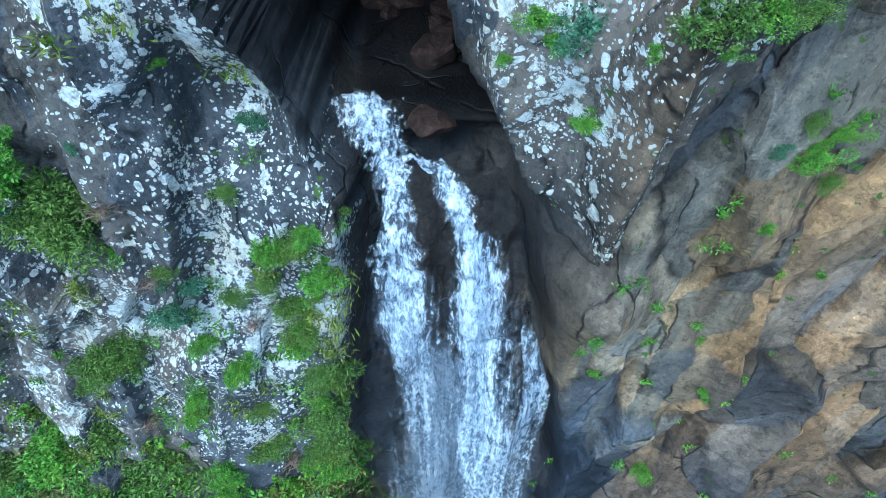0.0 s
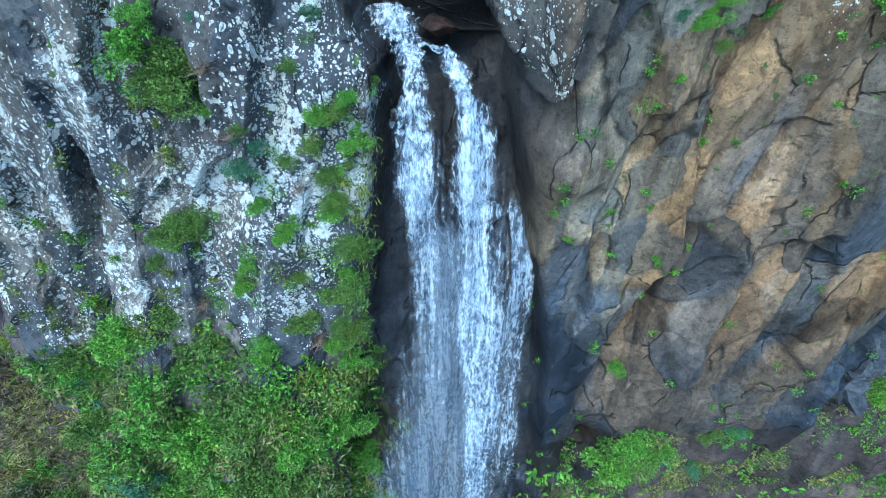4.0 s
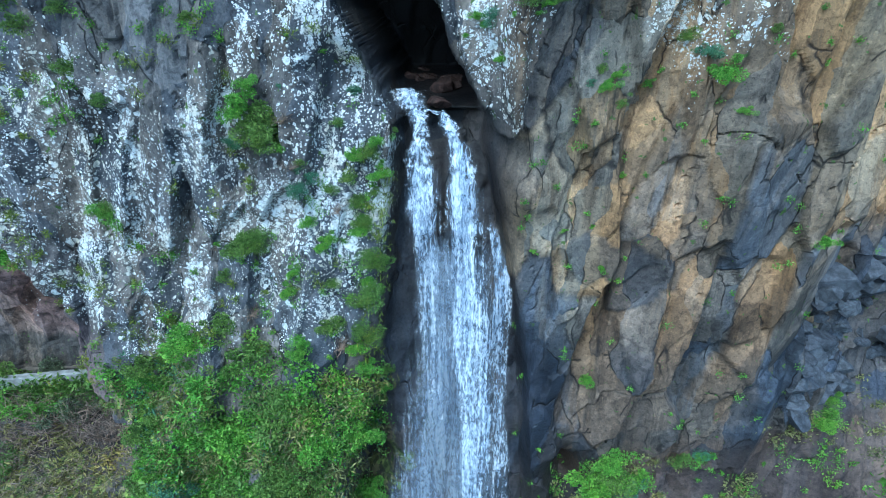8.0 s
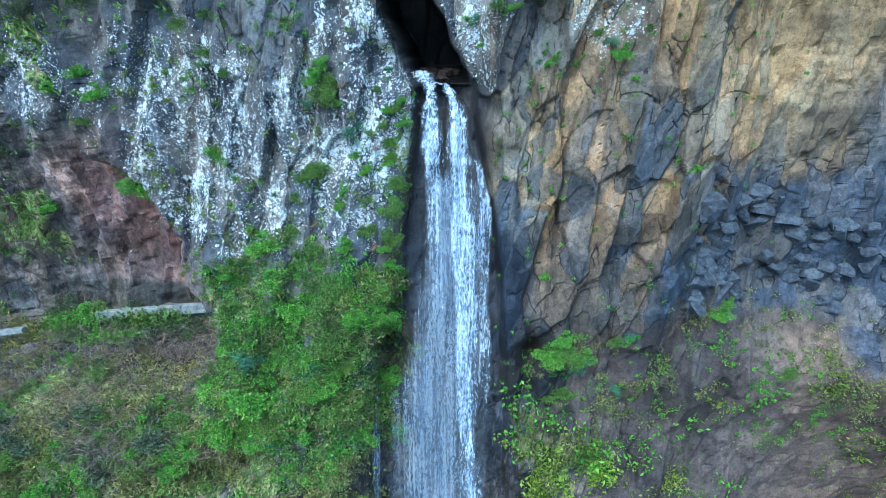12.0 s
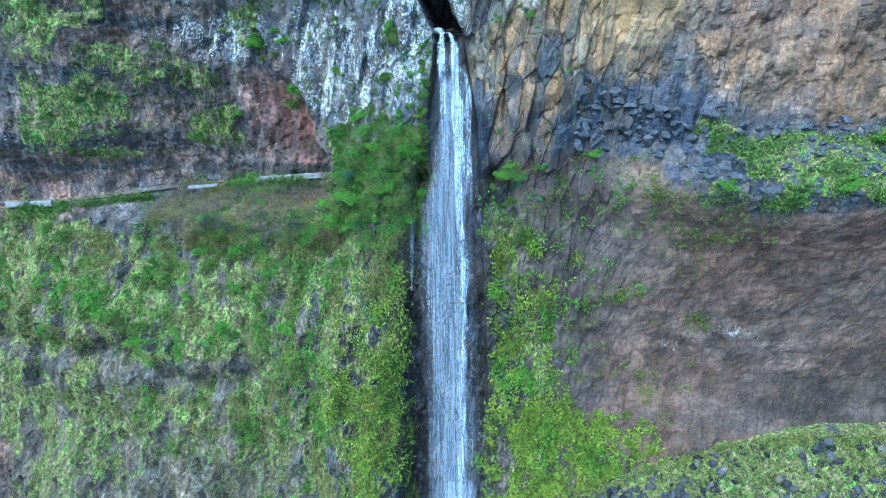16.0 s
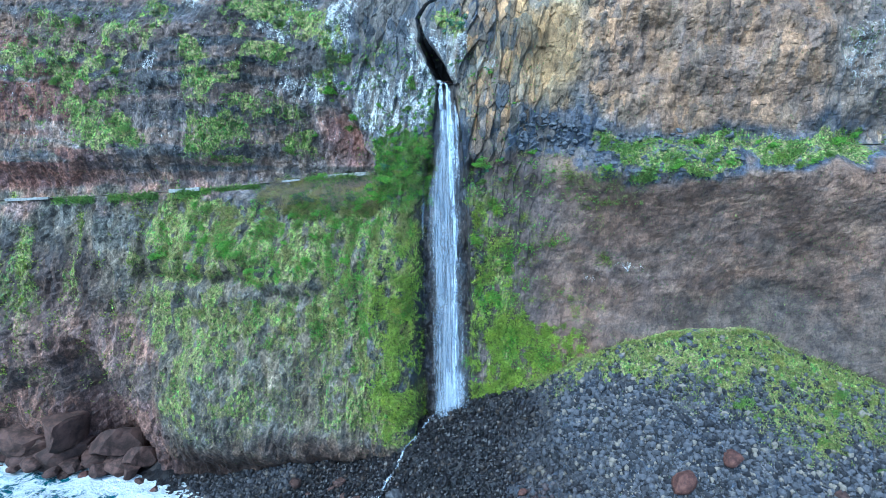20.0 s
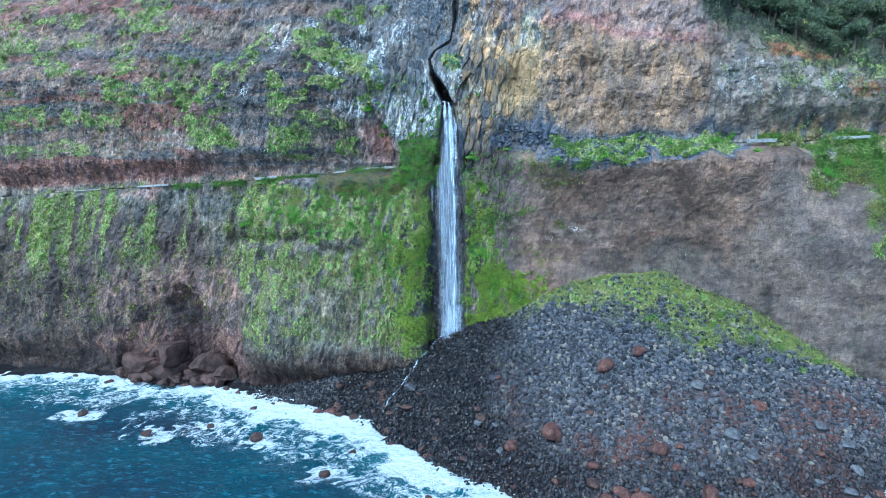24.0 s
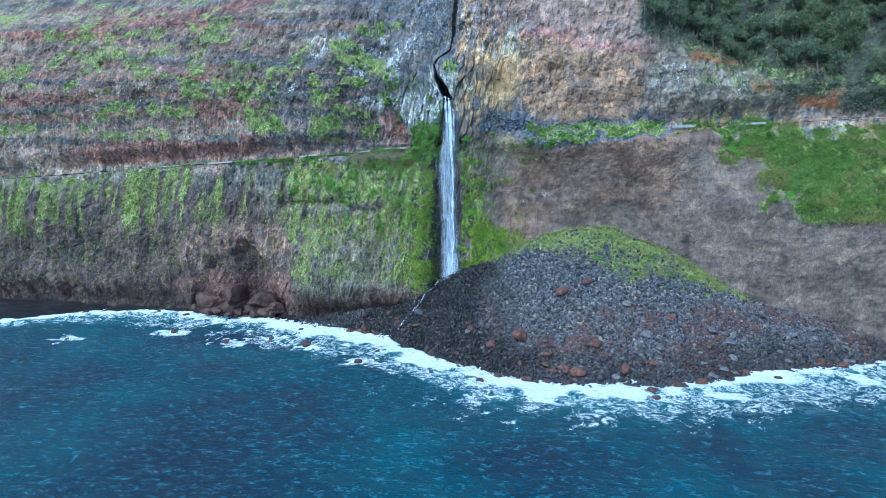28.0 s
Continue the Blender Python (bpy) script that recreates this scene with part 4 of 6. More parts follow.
def grown(x, y):
    """Grass on the fan, 0 to 1."""
    n, k = fbm(x / 7, y / 7, 4, 151), fbm(x / 2.5, y / 2.5, 4, 153)
    up = foot_z(x) - ground_z(x, y) + 2.2 * n + 1.6 * k
    reach = np.interp(x, [13, 20, 26, 32, 40, 47, 52, 60, 66, 79, 95, 104], [0.5, 0.7, 1.0, 2.2, 5.5, 10, 13, 12, 8.5, 6.5, 3, 0.1])
    return sm(13, 17, x) * sm(104, 92, x) * sm(1.15, 0.7, up / reach) * (0.35 + 0.65 * sm(-0.5, 0.1, k + 0.5 * sm(6, 2, up)))


ground = mesh_object("ground", np.stack([HX, HY, stonebed], -1).reshape(-1, 3), grid_faces(len(BX), len(BY)), ROCK, smooth=True)
low = sm(9, 3, HZ)
gt = tinted(np.zeros(HX.shape + (3,)) + (0.06, 0.06, 0.066), low * sm(10, 30, HX) * 0.6, (0.085, 0.058, 0.05))
gt = tinted(gt, sm(20, 2, HX + 5 * fbm(HX / 8, HY / 8, 3, 67)), (0.03, 0.027, 0.027))
attribute(ground, "tint", np.clip(gt * (1 + 0.4 * fbm(HX / 2, HY / 2, 4, 161))[..., None], 0.01, 0.5).reshape(-1, 3))
attribute(ground, "moss", (0.8 * grown(HX, HY)).ravel())
attribute(ground, "lichen", 0 * HX.ravel())
attribute(ground, "grit", 1 + 0 * HX.ravel())
soak = np.clip(sm(31, 15, np.abs(HX + 3) + 5 * fbm(HX / 8, HY / 8, 3, 67)) * 0.95 + sm(2.2, 0.8, HZ) * 0.9, 0, 1)
attribute(ground, "wet", soak.ravel())
tagged(ground, "steep fan of dark broken stones below the cliff", "ground", kind="structure")

# ---- the sea ----
OFFSHORE = [(-88, -32, 1.2), (-64, -39, 1.5), (-52, -32, 1.0), (-38, -36, 1.6), (-16, -48, 1.4), (-14, -38, 1.0), (20, -56, 1.3), (6, -52, 0.9), (62, -58, 1.2), (-116, -47, 1.0)]
SX = steps((-3000, -420, 300), (-420, -160, 5), (-160, 150, 0.8), (150, 420, 5), (420, 3000, 300))
SY = steps((-4000, -400, 300), (-400, -200, 8), (-200, -70, 0.9), (-70, 12, 0.55))
WX, WY = np.meshgrid(SX, SY)
off = shore_y(WX) - WY
swell = 0.26 * fbm(WX / 11 + 0.2 * WY / 7, WY / 6, 4, 181) + 0.12 * fbm(WX / 3.2 + 0.3 * WY / 3, WY / 2.2, 3, 183) + 0.5 * fbm(WX / 40, WY / 18, 2, 185) * sm(2, 30, off)
calm = sm(380, 300, np.abs(WX)) * sm(-380, -300, WY)
surf = bump(off + 2.5 * fbm(WX / 7, WY / 7, 3, 191), 3.0, 4.0)
sea = mesh_object("water", np.stack([WX, WY, (swell + 0.55 * surf * (0.6 + 0.6 * fbm(WX / 2.5, WY / 2.5, 3, 195))) * calm], -1).reshape(-1, 3), grid_faces(len(SX), len(SY)), SEA, smooth=True)
reach = np.interp(WX, [-150, -110, -70, -40, 0, 40, 80, 130], [12, 16, 19, 21, 22, 20, 22, 24])
fo = sm(1.0, 0.0, off / reach + 0.35 * fbm(WX / 9, WY / 9, 4, 201))
fo = np.maximum(fo, 0.55 * sm(1.9, 0.8, off / reach + 0.5 * fbm(WX / 5, WY / 5, 4, 205)))
for rx, ry, rr in OFFSHORE:
    ring = np.hypot((WX - rx) / 1.5, WY - ry)
    fo = np.maximum(fo, 0.68 * sm(rr * 3.2 + 3, rr, ring + 2.8 * fbm(WX / 3.5, WY / 3.5, 4, 207)))
attribute(sea, "foam", (fo * calm).ravel())
attribute(sea, "shallow", (0.9 * sm(26, 4, off) + 0.22 * sm(0.0, 0.6, fbm(WX / 45, WY / 25, 3, 211)) * sm(90, 30, off)).ravel())
tagged(sea, "deep blue-green sea with white surf", "sea", kind="structure")

# ---- the waterfall ----


def cliff_at(x, z):
    """y of the built face at any points."""
    return cliff_y(np.atleast_1d(np.asarray(x, float)), np.atleast_1d(np.asarray(z, float)))


def ribbon(name, xl, xr, yy, z0, z1, mat, parent, nu=26, dz=0.35, wob=0.15, seed=0, label="", thin=(0, 1)):
    """A falling sheet between two edges, bowed forward and ragged; xl, xr and yy give x and y by height."""
    z = np.linspace(z0, z1, int(abs(z1 - z0) / dz) + 2)
    u = np.linspace(0, 1, nu)
    U, Z = np.meshgrid(u, z)
    a, b = xl(Z), xr(Z)
    X = a + (b - a) * U + wob * fbm(U * 5 + seed, Z / 3.5, 3, 300 + seed)
    Y = yy(Z) - 0.35 * np.sin(np.pi * U) * np.minimum((b - a) / 3, 1) + 0.30 * fbm(X * 1.3 + seed, Z / 5, 4, 320 + seed)
    ob = mesh_object(name, np.stack([X, Y, Z], -1).reshape(-1, 3), grid_faces(nu, len(z)), mat, parent, label, smooth=True)
    e = np.minimum(U, 1 - U) * 2
    ends = sm(0, 0.03, (Z - z1) / (z0 - z1)) * sm(0, 0.9, z0 - Z + 0.5 * fbm(X * 2, Z, 2, 330 + seed))
    attribute(ob, "edge", (np.clip(1.35 * e, 0, 1) * ends * sm(*thin, Z)).ravel())
    return ob


def table(zs, vs):
    return lambda z: np.interp(z, zs, vs)


waterfall = tagged(new("waterfall"), "tall white waterfall dropping down a dark wet gully", "waterfall")


def flow(name, rows, mat, parent, seed, nu=14, sub=14):
    """Running water along a line of (x, y, z, width)."""
    rows = np.array(rows, float)
    s = np.linspace(0, len(rows) - 1, (len(rows) - 1) * sub + 1)
    line = np.stack([np.interp(s, range(len(rows)), c) for c in rows.T], -1)
    pad = np.pad(line, ((5, 5), (0, 0)), mode="edge")
    line = np.stack([np.convolve(c, np.ones(11) / 11, "valid") for c in pad.T], -1)
    U, S = np.meshgrid(np.linspace(-1, 1, nu), np.arange(len(s)))
    n = fbm(U * 2 + seed, s[S] * 1.3, 3, 340 + seed)
    X = line[S, 0] + U * line[S, 3] * 0.5 * (1 + 0.25 * n)
    Y = line[S, 1] - 0.16 * (1 - U * U) + 0.14 * n
    Z = line[S, 2] + 0.06 * n + 0.05 * (1 - U * U)
    ob = mesh_object(name, np.stack([X, Y, Z], -1).reshape(-1, 3), grid_faces(nu, len(s)), mat, parent, smooth=True)
    ends = np.minimum(1, np.minimum(s, len(rows) - 1 - s) * 2.5)[S]
    attribute(ob, "edge", (np.clip(1.35 * (1 - np.abs(U)), 0, 1) * (0.3 + 0.7 * ends) * np.minimum(1, ends * 3)).ravel())
    return ob


flow("upper_cascade", [(-1.2, -0.85, 78.56, 1.6), (-1.2, -1.15, 78.46, 1.7), (-1.05, -1.5, 78.2, 1.6), (-0.8, -1.9, 77.95, 1.25), (-0.72, -2.35, 77.75, 1.0), (-0.68, -2.75, 77.3, 1.05), (-0.66, -2.9, 76.8, 1.5), (-0.66, -2.95, 76.1, 1.9), (-0.65, -2.95, 75.0, 2.0), (-0.65, -2.95, 73.8, 1.9)], WATER_MAIN, waterfall, 3)
flow("crossing_stream", [(-0.75, -1.85, 77.98, 0.6), (-0.35, -1.95, 78.0, 0.6), (0.0, -2.05, 78.0, 0.75), (0.16, -2.35, 77.7, 0.8), (0.36, -2.7, 77.4, 1.0), (0.6, -2.85, 76.8, 1.4), (0.75, -2.95, 76.1, 1.8), (0.82, -3.0, 75.0, 2.0), (0.9, -3.0, 73.8, 2.1)], WATER_MAIN, waterfall, 5)
ribbon("main_stream", table([14, 30, 50, 58, 64, 70, 73, 76], [0.6, 0.8, 0.8, 0.4, -0.2, -0.3, -0.2, 0.05]), table([14, 30, 50, 58, 64, 70, 73, 75.5, 77], [3.0, 2.7, 2.6, 2.6, 2.6, 2.4, 2.0, 1.45, 1.1]),
       table([14, 50, 70, 75, 77], [-2.7, -2.9, -2.95, -2.9, -2.6]), 77.0, 14.6, WATER_MAIN, waterfall, nu=40, seed=1, wob=0.3)
ribbon("second_stream", table([15, 40, 52, 59, 65, 68, 72, 76, 77], [-2.8, -2.5, -2.3, -2.1, -1.75, -1.2, -1.25, -1.2, -0.95]), table([15, 52, 60, 70, 74, 76.2], [1.5, 1.2, 1.0, 0.6, 0.25, -0.1]),
       table([15, 70, 74, 77], [-2.2, -2.7, -2.8, -2.6]), 77.2, 15, WATER_SIDE, waterfall, nu=36, seed=5, thin=(54, 75))
ribbon("side_stream", table([15, 60, 68, 75], [1.8, 1.6, 1.6, 1.4]), table([15, 45, 60, 65, 72, 75], [4.6, 3.8, 3.2, 2.8, 2.6, 1.7]),
       table([15, 60, 75], [-2.3, -2.5, -2.8]), 75.3, 15, WATER_SIDE, waterfall, seed=7, thin=(48, 74))
ribbon("veil", table([14, 23, 37, 51, 60, 63, 74], [-4.4, -3.6, -4.0, -4.3, -4.2, -2.6, -1.2]), table([14, 30, 45, 58, 68, 74], [5.2, 4.7, 3.9, 3.3, 2.6, 2.0]),
       table([14, 55, 70, 74], [-1.8, -1.9, -2.1, -2.1]), 74, 14.6, WATER_VEIL, waterfall, seed=9)
ribbon("thin_trickle", table([25, 60, 62], [-4.9, -4.4, -4.3]), table([25, 60, 62], [-4.0, -3.7, -3.7]),
       table([25, 62], [-2.6, -2.4]), 62, 50, WATER_VEIL, waterfall, nu=8, seed=13)
ribbon("spray", table([13, 18, 26], [-4.5, -3.2, -1.5]), table([13, 18, 26], [7.5, 6.0, 4.5]), table([13, 26], [-3.8, -3.0]), 26, 13.4, WATER_VEIL, waterfall, seed=15)


def on_ground(name, xs, ys, width, mat, parent, lift=0.12):
    """Running water laid on the stones along a line."""
    n = 60
    s = np.linspace(0, len(xs) - 1, n)
    X0, Y0 = np.interp(s, range(len(xs)), xs), np.interp(s, range(len(ys)), ys)
    X0 = X0 + 0.5 * fbm(s * 2.5, s * 0, 3, 501)
    dx, dy = np.gradient(X0), np.gradient(Y0)
    k = np.hypot(dx, dy)
    U, S = np.meshgrid(np.linspace(-1, 1, 7), np.arange(n))
    w = width * (0.7 + 0.5 * vnoise(s * 3, s * 0, 5))[S]
    X, Y = X0[S] - U * w * (dy / k)[S], Y0[S] + U * w * (dx / k)[S]
    Z = ground_z(X, Y) + lift + 0.3
    ob = mesh_object(name, np.stack([X, Y, Z], -1).reshape(-1, 3), grid_faces(7, n), mat, parent, smooth=True)
    attribute(ob, "edge", (1 - np.abs(U)).ravel())
    return ob


on_ground("run_off", [0.5, -2.7, -4.5, -7.5, -8.4, -9.6, -13], [-2.4, -3.0, -4.8, -8.0, -10.4, -13.5, -20], 0.85, WATER_MAIN, waterfall)

# ---- growth ----


def leaf_quads(centres, size, rng, up=0.3, out=None, slim=0.55):
    """A bent leaf of two quads at every centre, turned at random."""
    n = len(centres)
    d = rng.normal(size=(n, 3))
    d[:, 2] += up
    if out is not None:
        d += out
    d /= np.linalg.norm(d, axis=1, keepdims=True)
    s = np.cross(d, rng.normal(size=(n, 3)))
    s /= np.linalg.norm(s, axis=1, keepdims=True) + 1e-9
    w = np.cross(d, s)
    L = size * (0.6 + 0.8 * rng.random((n, 1)))
    a, m, b = centres, centres + d * L * 0.55 + w * L * 0.12, centres + d * L
    hw = s * L * slim * 0.5
    v = np.stack([a, m - hw, b, m + hw], 1).reshape(-1, 3)
    f = np.arange(4 * n).reshape(-1, 4)
    return v, f


def bush_mesh(name, mat, radius, leaves, size, seed, flat=0.75):
    """Crown of small leaves with an uneven outline round a few clumps."""
    rng = np.random.default_rng(seed)
    lobes = rng.normal(size=(9, 3)) * radius * np.array([0.45, 0.32, 0.36 * flat])
    lobes[:, 1] -= radius * 0.15
    which = rng.integers(0, 9, leaves)
    r = radius * (0.25 + 0.35 * rng.random(9))[which, None]
    d = rng.normal(size=(leaves, 3))
    d /= np.linalg.norm(d, axis=1, keepdims=True)
    c = lobes[which] + d * r * (0.55 + 0.45 * rng.random((leaves, 1))) * np.array([1, 0.8, flat])
    v, f = leaf_quads(c, size, rng, 0.3, d * 1.2)
    return v, f


def scatter(name, mat, x, z, size, per, spread, seed, label, category, lift=0.1, up=0.6, slim=0.5, y=None):
    """Low growth as one mesh: at each place a clump of leaves on the face."""
    rng = np.random.default_rng(seed)
    if y is None:
        y = cliff_at(x, z)
    base = np.stack([x, y - lift, z], -1)
    big = (0.5 + 0.9 * rng.random((len(x), 1, 1)))
    c = base[:, None] + rng.normal(size=(len(x), per, 3)) * spread * big * np.array([1, 0.5, 0.8])
    c[..., 1] = np.minimum(c[..., 1], base[:, None, 1] + 0.1)
    v, f = leaf_quads(c.reshape(-1, 3), size, rng, up, np.array([0, -0.7, 0]), slim)
    return tagged(mesh_object(name, v, f, mat), label, category, kind="stuff")


def choose(n, x0, x1, z0, z1, weight, seed):
    """Places on the face where weight(x, z) is high."""
    rng = np.random.default_rng(seed)
    x, z = rng.uniform(x0, x1, n * 6), rng.uniform(z0, z1, n * 6)
    keep = rng.random(n * 6) < weight(x, z)
    return x[keep][:n], z[keep][:n]


def mossy(x, z):
    return kinds(x, z)[2] * (0.25 + 0.75 * sm(-0.2, 0.5, fbm(x / 1.6, z / 2.6, 4, 401) + 0.4 * fbm(x / 6, z / 6, 2, 404)))


def wall(x, z):
    return mossy(x, z) * sm(16, 44, z + 0.5 * (x + 30))


x, z = choose(5000, -62, -3.5, 12, 62, lambda x, z: wall(x, z) * sm(-0.1, 0.4, fbm(x / 2.0, z / 3, 4, 406)), 1)
scatter("wall_herbs", OLIVE, x, z, 0.22, 18, 0.30, 11, "low green herbs covering the damp lower wall", "plants")
x, z = choose(4200, -60, -3.5, 24, 62, lambda x, z: wall(x, z) * sm(0.2, 0.4, fbm(x / 2.0, z / 3.5, 4, 402)), 6)
scatter("wall_leaves", LEAF_BRIGHT, x, z, 0.22, 20, 0.28, 16, "bright leafy herbs on the damp lower wall", "plants")
x, z = choose(7000, -64, -3.5, 12, 60, lambda x, z: mossy(x, z) * 0.9, 7)
scatter("wall_grass", OLIVE, x, z, 0.24, 8, 0.28, 17, "yellow-green hanging grass on the lower wall", "grass", up=0.0, slim=0.35)
x, z = choose(6000, 3, 30, 14, 64, lambda x, z: mossy(x, z) * sm(-0.2, 0.3, fbm(x / 2.0, z / 2.6, 4, 407)), 2)
scatter("damp_moss", GRASS, x, z, 0.20, 14, 0.34, 12, "yellow-green moss and hanging herbs beside the fall", "moss")
def damp(x, z):
    n = fbm(x / 2.4, z / 4, 4, 421)
    a = sm(4.4, 5.6, x) * sm(1.5, -1.5, x + 3 * n - np.interp(z, [14, 20, 27, 34, 36, 46, 60], [24, 27, 27, 22, 13, 13, 9])) * sm(62, 50, z) * (0.25 + 0.75 * sm(38, 33, z))
    b = sm(-4.3, -5.0, x) * sm(-13, -8, x + 3 * n) * sm(12, 18, z) * sm(58, 42, z)
    return np.maximum(a, b) * sm(-0.35, 0.1, fbm(x / 1.4, z / 2.2, 4, 422))


x, z = choose(6500, -14, 30, 12, 62, damp, 423)
scatter("wet_moss", MOSS_LEAF, x, z, 0.26, 15, 0.30, 424, "vivid yellow-green wet moss hanging beside the fall", "moss", slim=0.6)
x, z = choose(3000, 3, 22, 24, 64, lambda x, z: mossy(x, z) * sm(0.0, 0.4, fbm(x / 3, z / 3, 3, 403)), 8)
scatter("damp_herbs", LEAF_BRIGHT, x, z, 0.30, 8, 0.30, 18, "bright green herbs beside the fall", "plants")
x, z = choose(9000, 22, 150, 38, 70, lambda x, z: mossy(x, z) * sm(0.5, 0.7, kinds(x, z)[2]), 3)
scatter("slope_herbs", LEAF_MID, x, z, 0.30, 14, 0.45, 13, "green herbs on the ledge and slope", "plants")
x, z = choose(9000, 70, 150, 40, 70, lambda x, z: sm(0.5, 0.8, kinds(x, z)[2]) * sm(-0.7, -0.1, fbm(x / 3, z / 3, 4, 408)), 10)
scatter("slope_leaves", LEAF_MID, x, z, 0.34, 14, 0.5, 20, "dense bright leaves on the overgrown slope", "plants")
x, z = choose(420, 76, 150, 37, 69, lambda x, z: sm(0.4, 0.7, kinds(x, z)[2]), 409)
scatter("slope_shrubs", LEAF_MID, x, z, 0.45, 60, 0.75, 410, "leafy shrubs crowded on the overgrown slope", "plants", lift=0.7)
x, z = choose(1500, 76, 150, 37, 69, lambda x, z: sm(0.3, 0.6, kinds(x, z)[2]) * sm(0.0, 0.4, fbm(x / 6, z / 5, 4, 431)), 432)
scatter("slope_grass", OLIVE, x, z, 0.4, 30, 0.6, 433, "olive grass between the shrubs of the slope", "grass", lift=0.5)
x, z = choose(9000, -190, -4, 60, 114, lambda x, z: mossy(x, z) * 0.9, 4)
scatter("cliff_herbs", LEAF_MID, x, z, 0.26, 12, 0.36, 14, "scattered green herbs on the upper cliff", "plants")
x, z = choose(3500, -190, -60, 8, 58, lambda x, z: mossy(x, z) * 0.8, 5)
scatter("far_wall_herbs", GRASS, x, z, 0.45, 8, 0.5, 15, "patchy green growth on the dark lower wall", "plants")
x, z = choose(4000, 62, 150, 72, 122, lambda x, z: (0.25 + mossy(x, z)) * sm(68, 84, x + 0.5 * (z - 75)), 9)
scatter("upper_slope_herbs", LEAF_DARK, x, z, 0.4, 12, 0.6, 19, "green undergrowth on the slope above the road", "plants")

rng = np.random.default_rng(411)
x, z = rng.uniform(-19, -2.2, 420), rng.uniform(65, 85, 420)
k = fbm(x / 2.5, z / 3, 3, 412) > 0.0
scatter("ledge_tufts", LEAF_BRIGHT, x[k], z[k], 0.075, 70, 0.11, 413, "small green tufts in the cracks of the lichen rock", "plants")
x, z = rng.uniform(-19, -2.2, 420), rng.uniform(63, 85, 420)
k = fbm(x / 2.5 + 7, z / 3, 3, 414) > 0.1
scatter("ledge_grass", GRASS, x[k], z[k], 0.15, 60, 0.12, 415, "dry olive grass tufts on the lichen rock", "grass", slim=0.2)
x, z = rng.uniform(2.4, 16, 130), rng.uniform(60, 84, 130)
scatter("crack_tufts", LEAF_BRIGHT, x, z, 0.07, 44, 0.075, 416, "small bright tufts in the joints of the block cliff", "plants")


def buttress(x, z):
    x = x + 1.3 * fbm(x / 2.2, z / 2.2, 3, 440)
    return sm(-14.0, -11.0, x) * sm(-2.4, -4.4, x) * sm(70.5 + 1.2 * fbm(x / 2, z / 2, 3, 441), 67.5, z) * sm(55, 57, z)


for k, (name, mat, n, size, slim, word) in enumerate((("buttress_herbs", LEAF_MID, 430, 0.13, 0.5, "green herbs"), ("buttress_leaves", LEAF_BRIGHT, 520, 0.14, 0.5, "bright leafy herbs"), ("buttress_grass", OLIVE, 430, 0.24, 0.2, "olive grass tufts"), ("buttress_succulents", LEAF_BLUE, 160, 0.11, 0.5, "grey-green succulents"))):
    x, z = choose(n, -14, -2.5, 55, 71, lambda x, z: buttress(x, z) * sm(-0.25, 0.2, fbm(x / 1.3 + 7 * k, z / 1.3, 3, 442 + k)), 446 + k)
    scatter(name, mat, x, z, size, 46, 0.24, 450 + k, word + " crowding the buttress beside the fall", "plants", lift=0.2, slim=slim)
x, z = choose(1100, -36, -12.5, 55, 61.2, lambda x, z: sm(61.2, 60.2, z) * sm(-0.4, 0.2, fbm(x / 2.2, z / 1.5, 3, 455)), 456)
scatter("hollow_scrub", OLIVE, x, z, 0.3, 26, 0.36, 457, "tangled olive scrub in the hollow below the road", "plants", lift=0.3, slim=0.25)
x, z = choose(500, -36, -12.5, 56, 60.6, lambda x, z: sm(-0.1, 0.4, fbm(x / 2.2 + 5, z / 1.5, 3, 458)), 459)
scatter("hollow_twigs", LEAF_DRY, x, z, 0.55, 34, 0.45, 460, "dry brown twigs in the hollow below the road", "plants", lift=0.45, slim=0.05)
x, z = choose(420, 4.5, 34, 57, 67, lambda x, z: sm(1.5, -1.0, z - tuff_top(x)) * sm(-0.1, 0.4, fbm(x / 2, z / 1.5, 3, 461)), 462)
scatter("tuff_herbs", OLIVE, x, z, 0.12, 26, 0.16, 463, "sparse olive herbs on the damp tuff below the blocks", "plants")
x, z = choose(220, 4.5, 34, 57, 67, lambda x, z: sm(1.5, -1.5, z - tuff_top(x)) * sm(0.0, 0.4, fbm(x / 2 + 4, z / 1.5, 3, 464)), 465)
scatter("tuff_tufts", LEAF_BRIGHT, x, z, 0.10, 34, 0.14, 466, "bright tufts along the foot of the blocks", "plants")
z = np.random.default_rng(467).uniform(58, 76.5, 110)
x = -np.interp(z, [58, 64, 68, 77.3], [4.2, 3.6, 2.6, 1.5]) - 0.5 * np.random.default_rng(468).random(110)
scatter("hanging_grass", GRASS, x, z, 0.17, 30, 0.12, 469, "yellow-green grass hanging at the edge of the fall", "grass", up=-0.9, slim=0.16)

# ---- loose stones ----
bm = bmesh.new()
bmesh.ops.create_icosphere(bm, subdivisions=1, radius=1.0)
ICO_V = np.array([v.co for v in bm.verts])
ICO_F = np.array([[v.index for v in f.verts] for f in bm.faces])
bm.free()


def stone_shape(rng, n):
    """n broken stones: spheres cut by a few planes."""
    v = np.repeat(ICO_V[None], n, 0)
    for _ in range(6):
        d = rng.normal(size=(n, 1, 3))
        d /= np.linalg.norm(d, axis=2, keepdims=True)
        h = 0.45 + 0.4 * rng.random((n, 1))
        over = np.maximum((v * d).sum(2) - h, 0)
        v = v - over[..., None] * d
    return v * (0.65 + 0.6 * rng.random((n, 1, 3)))


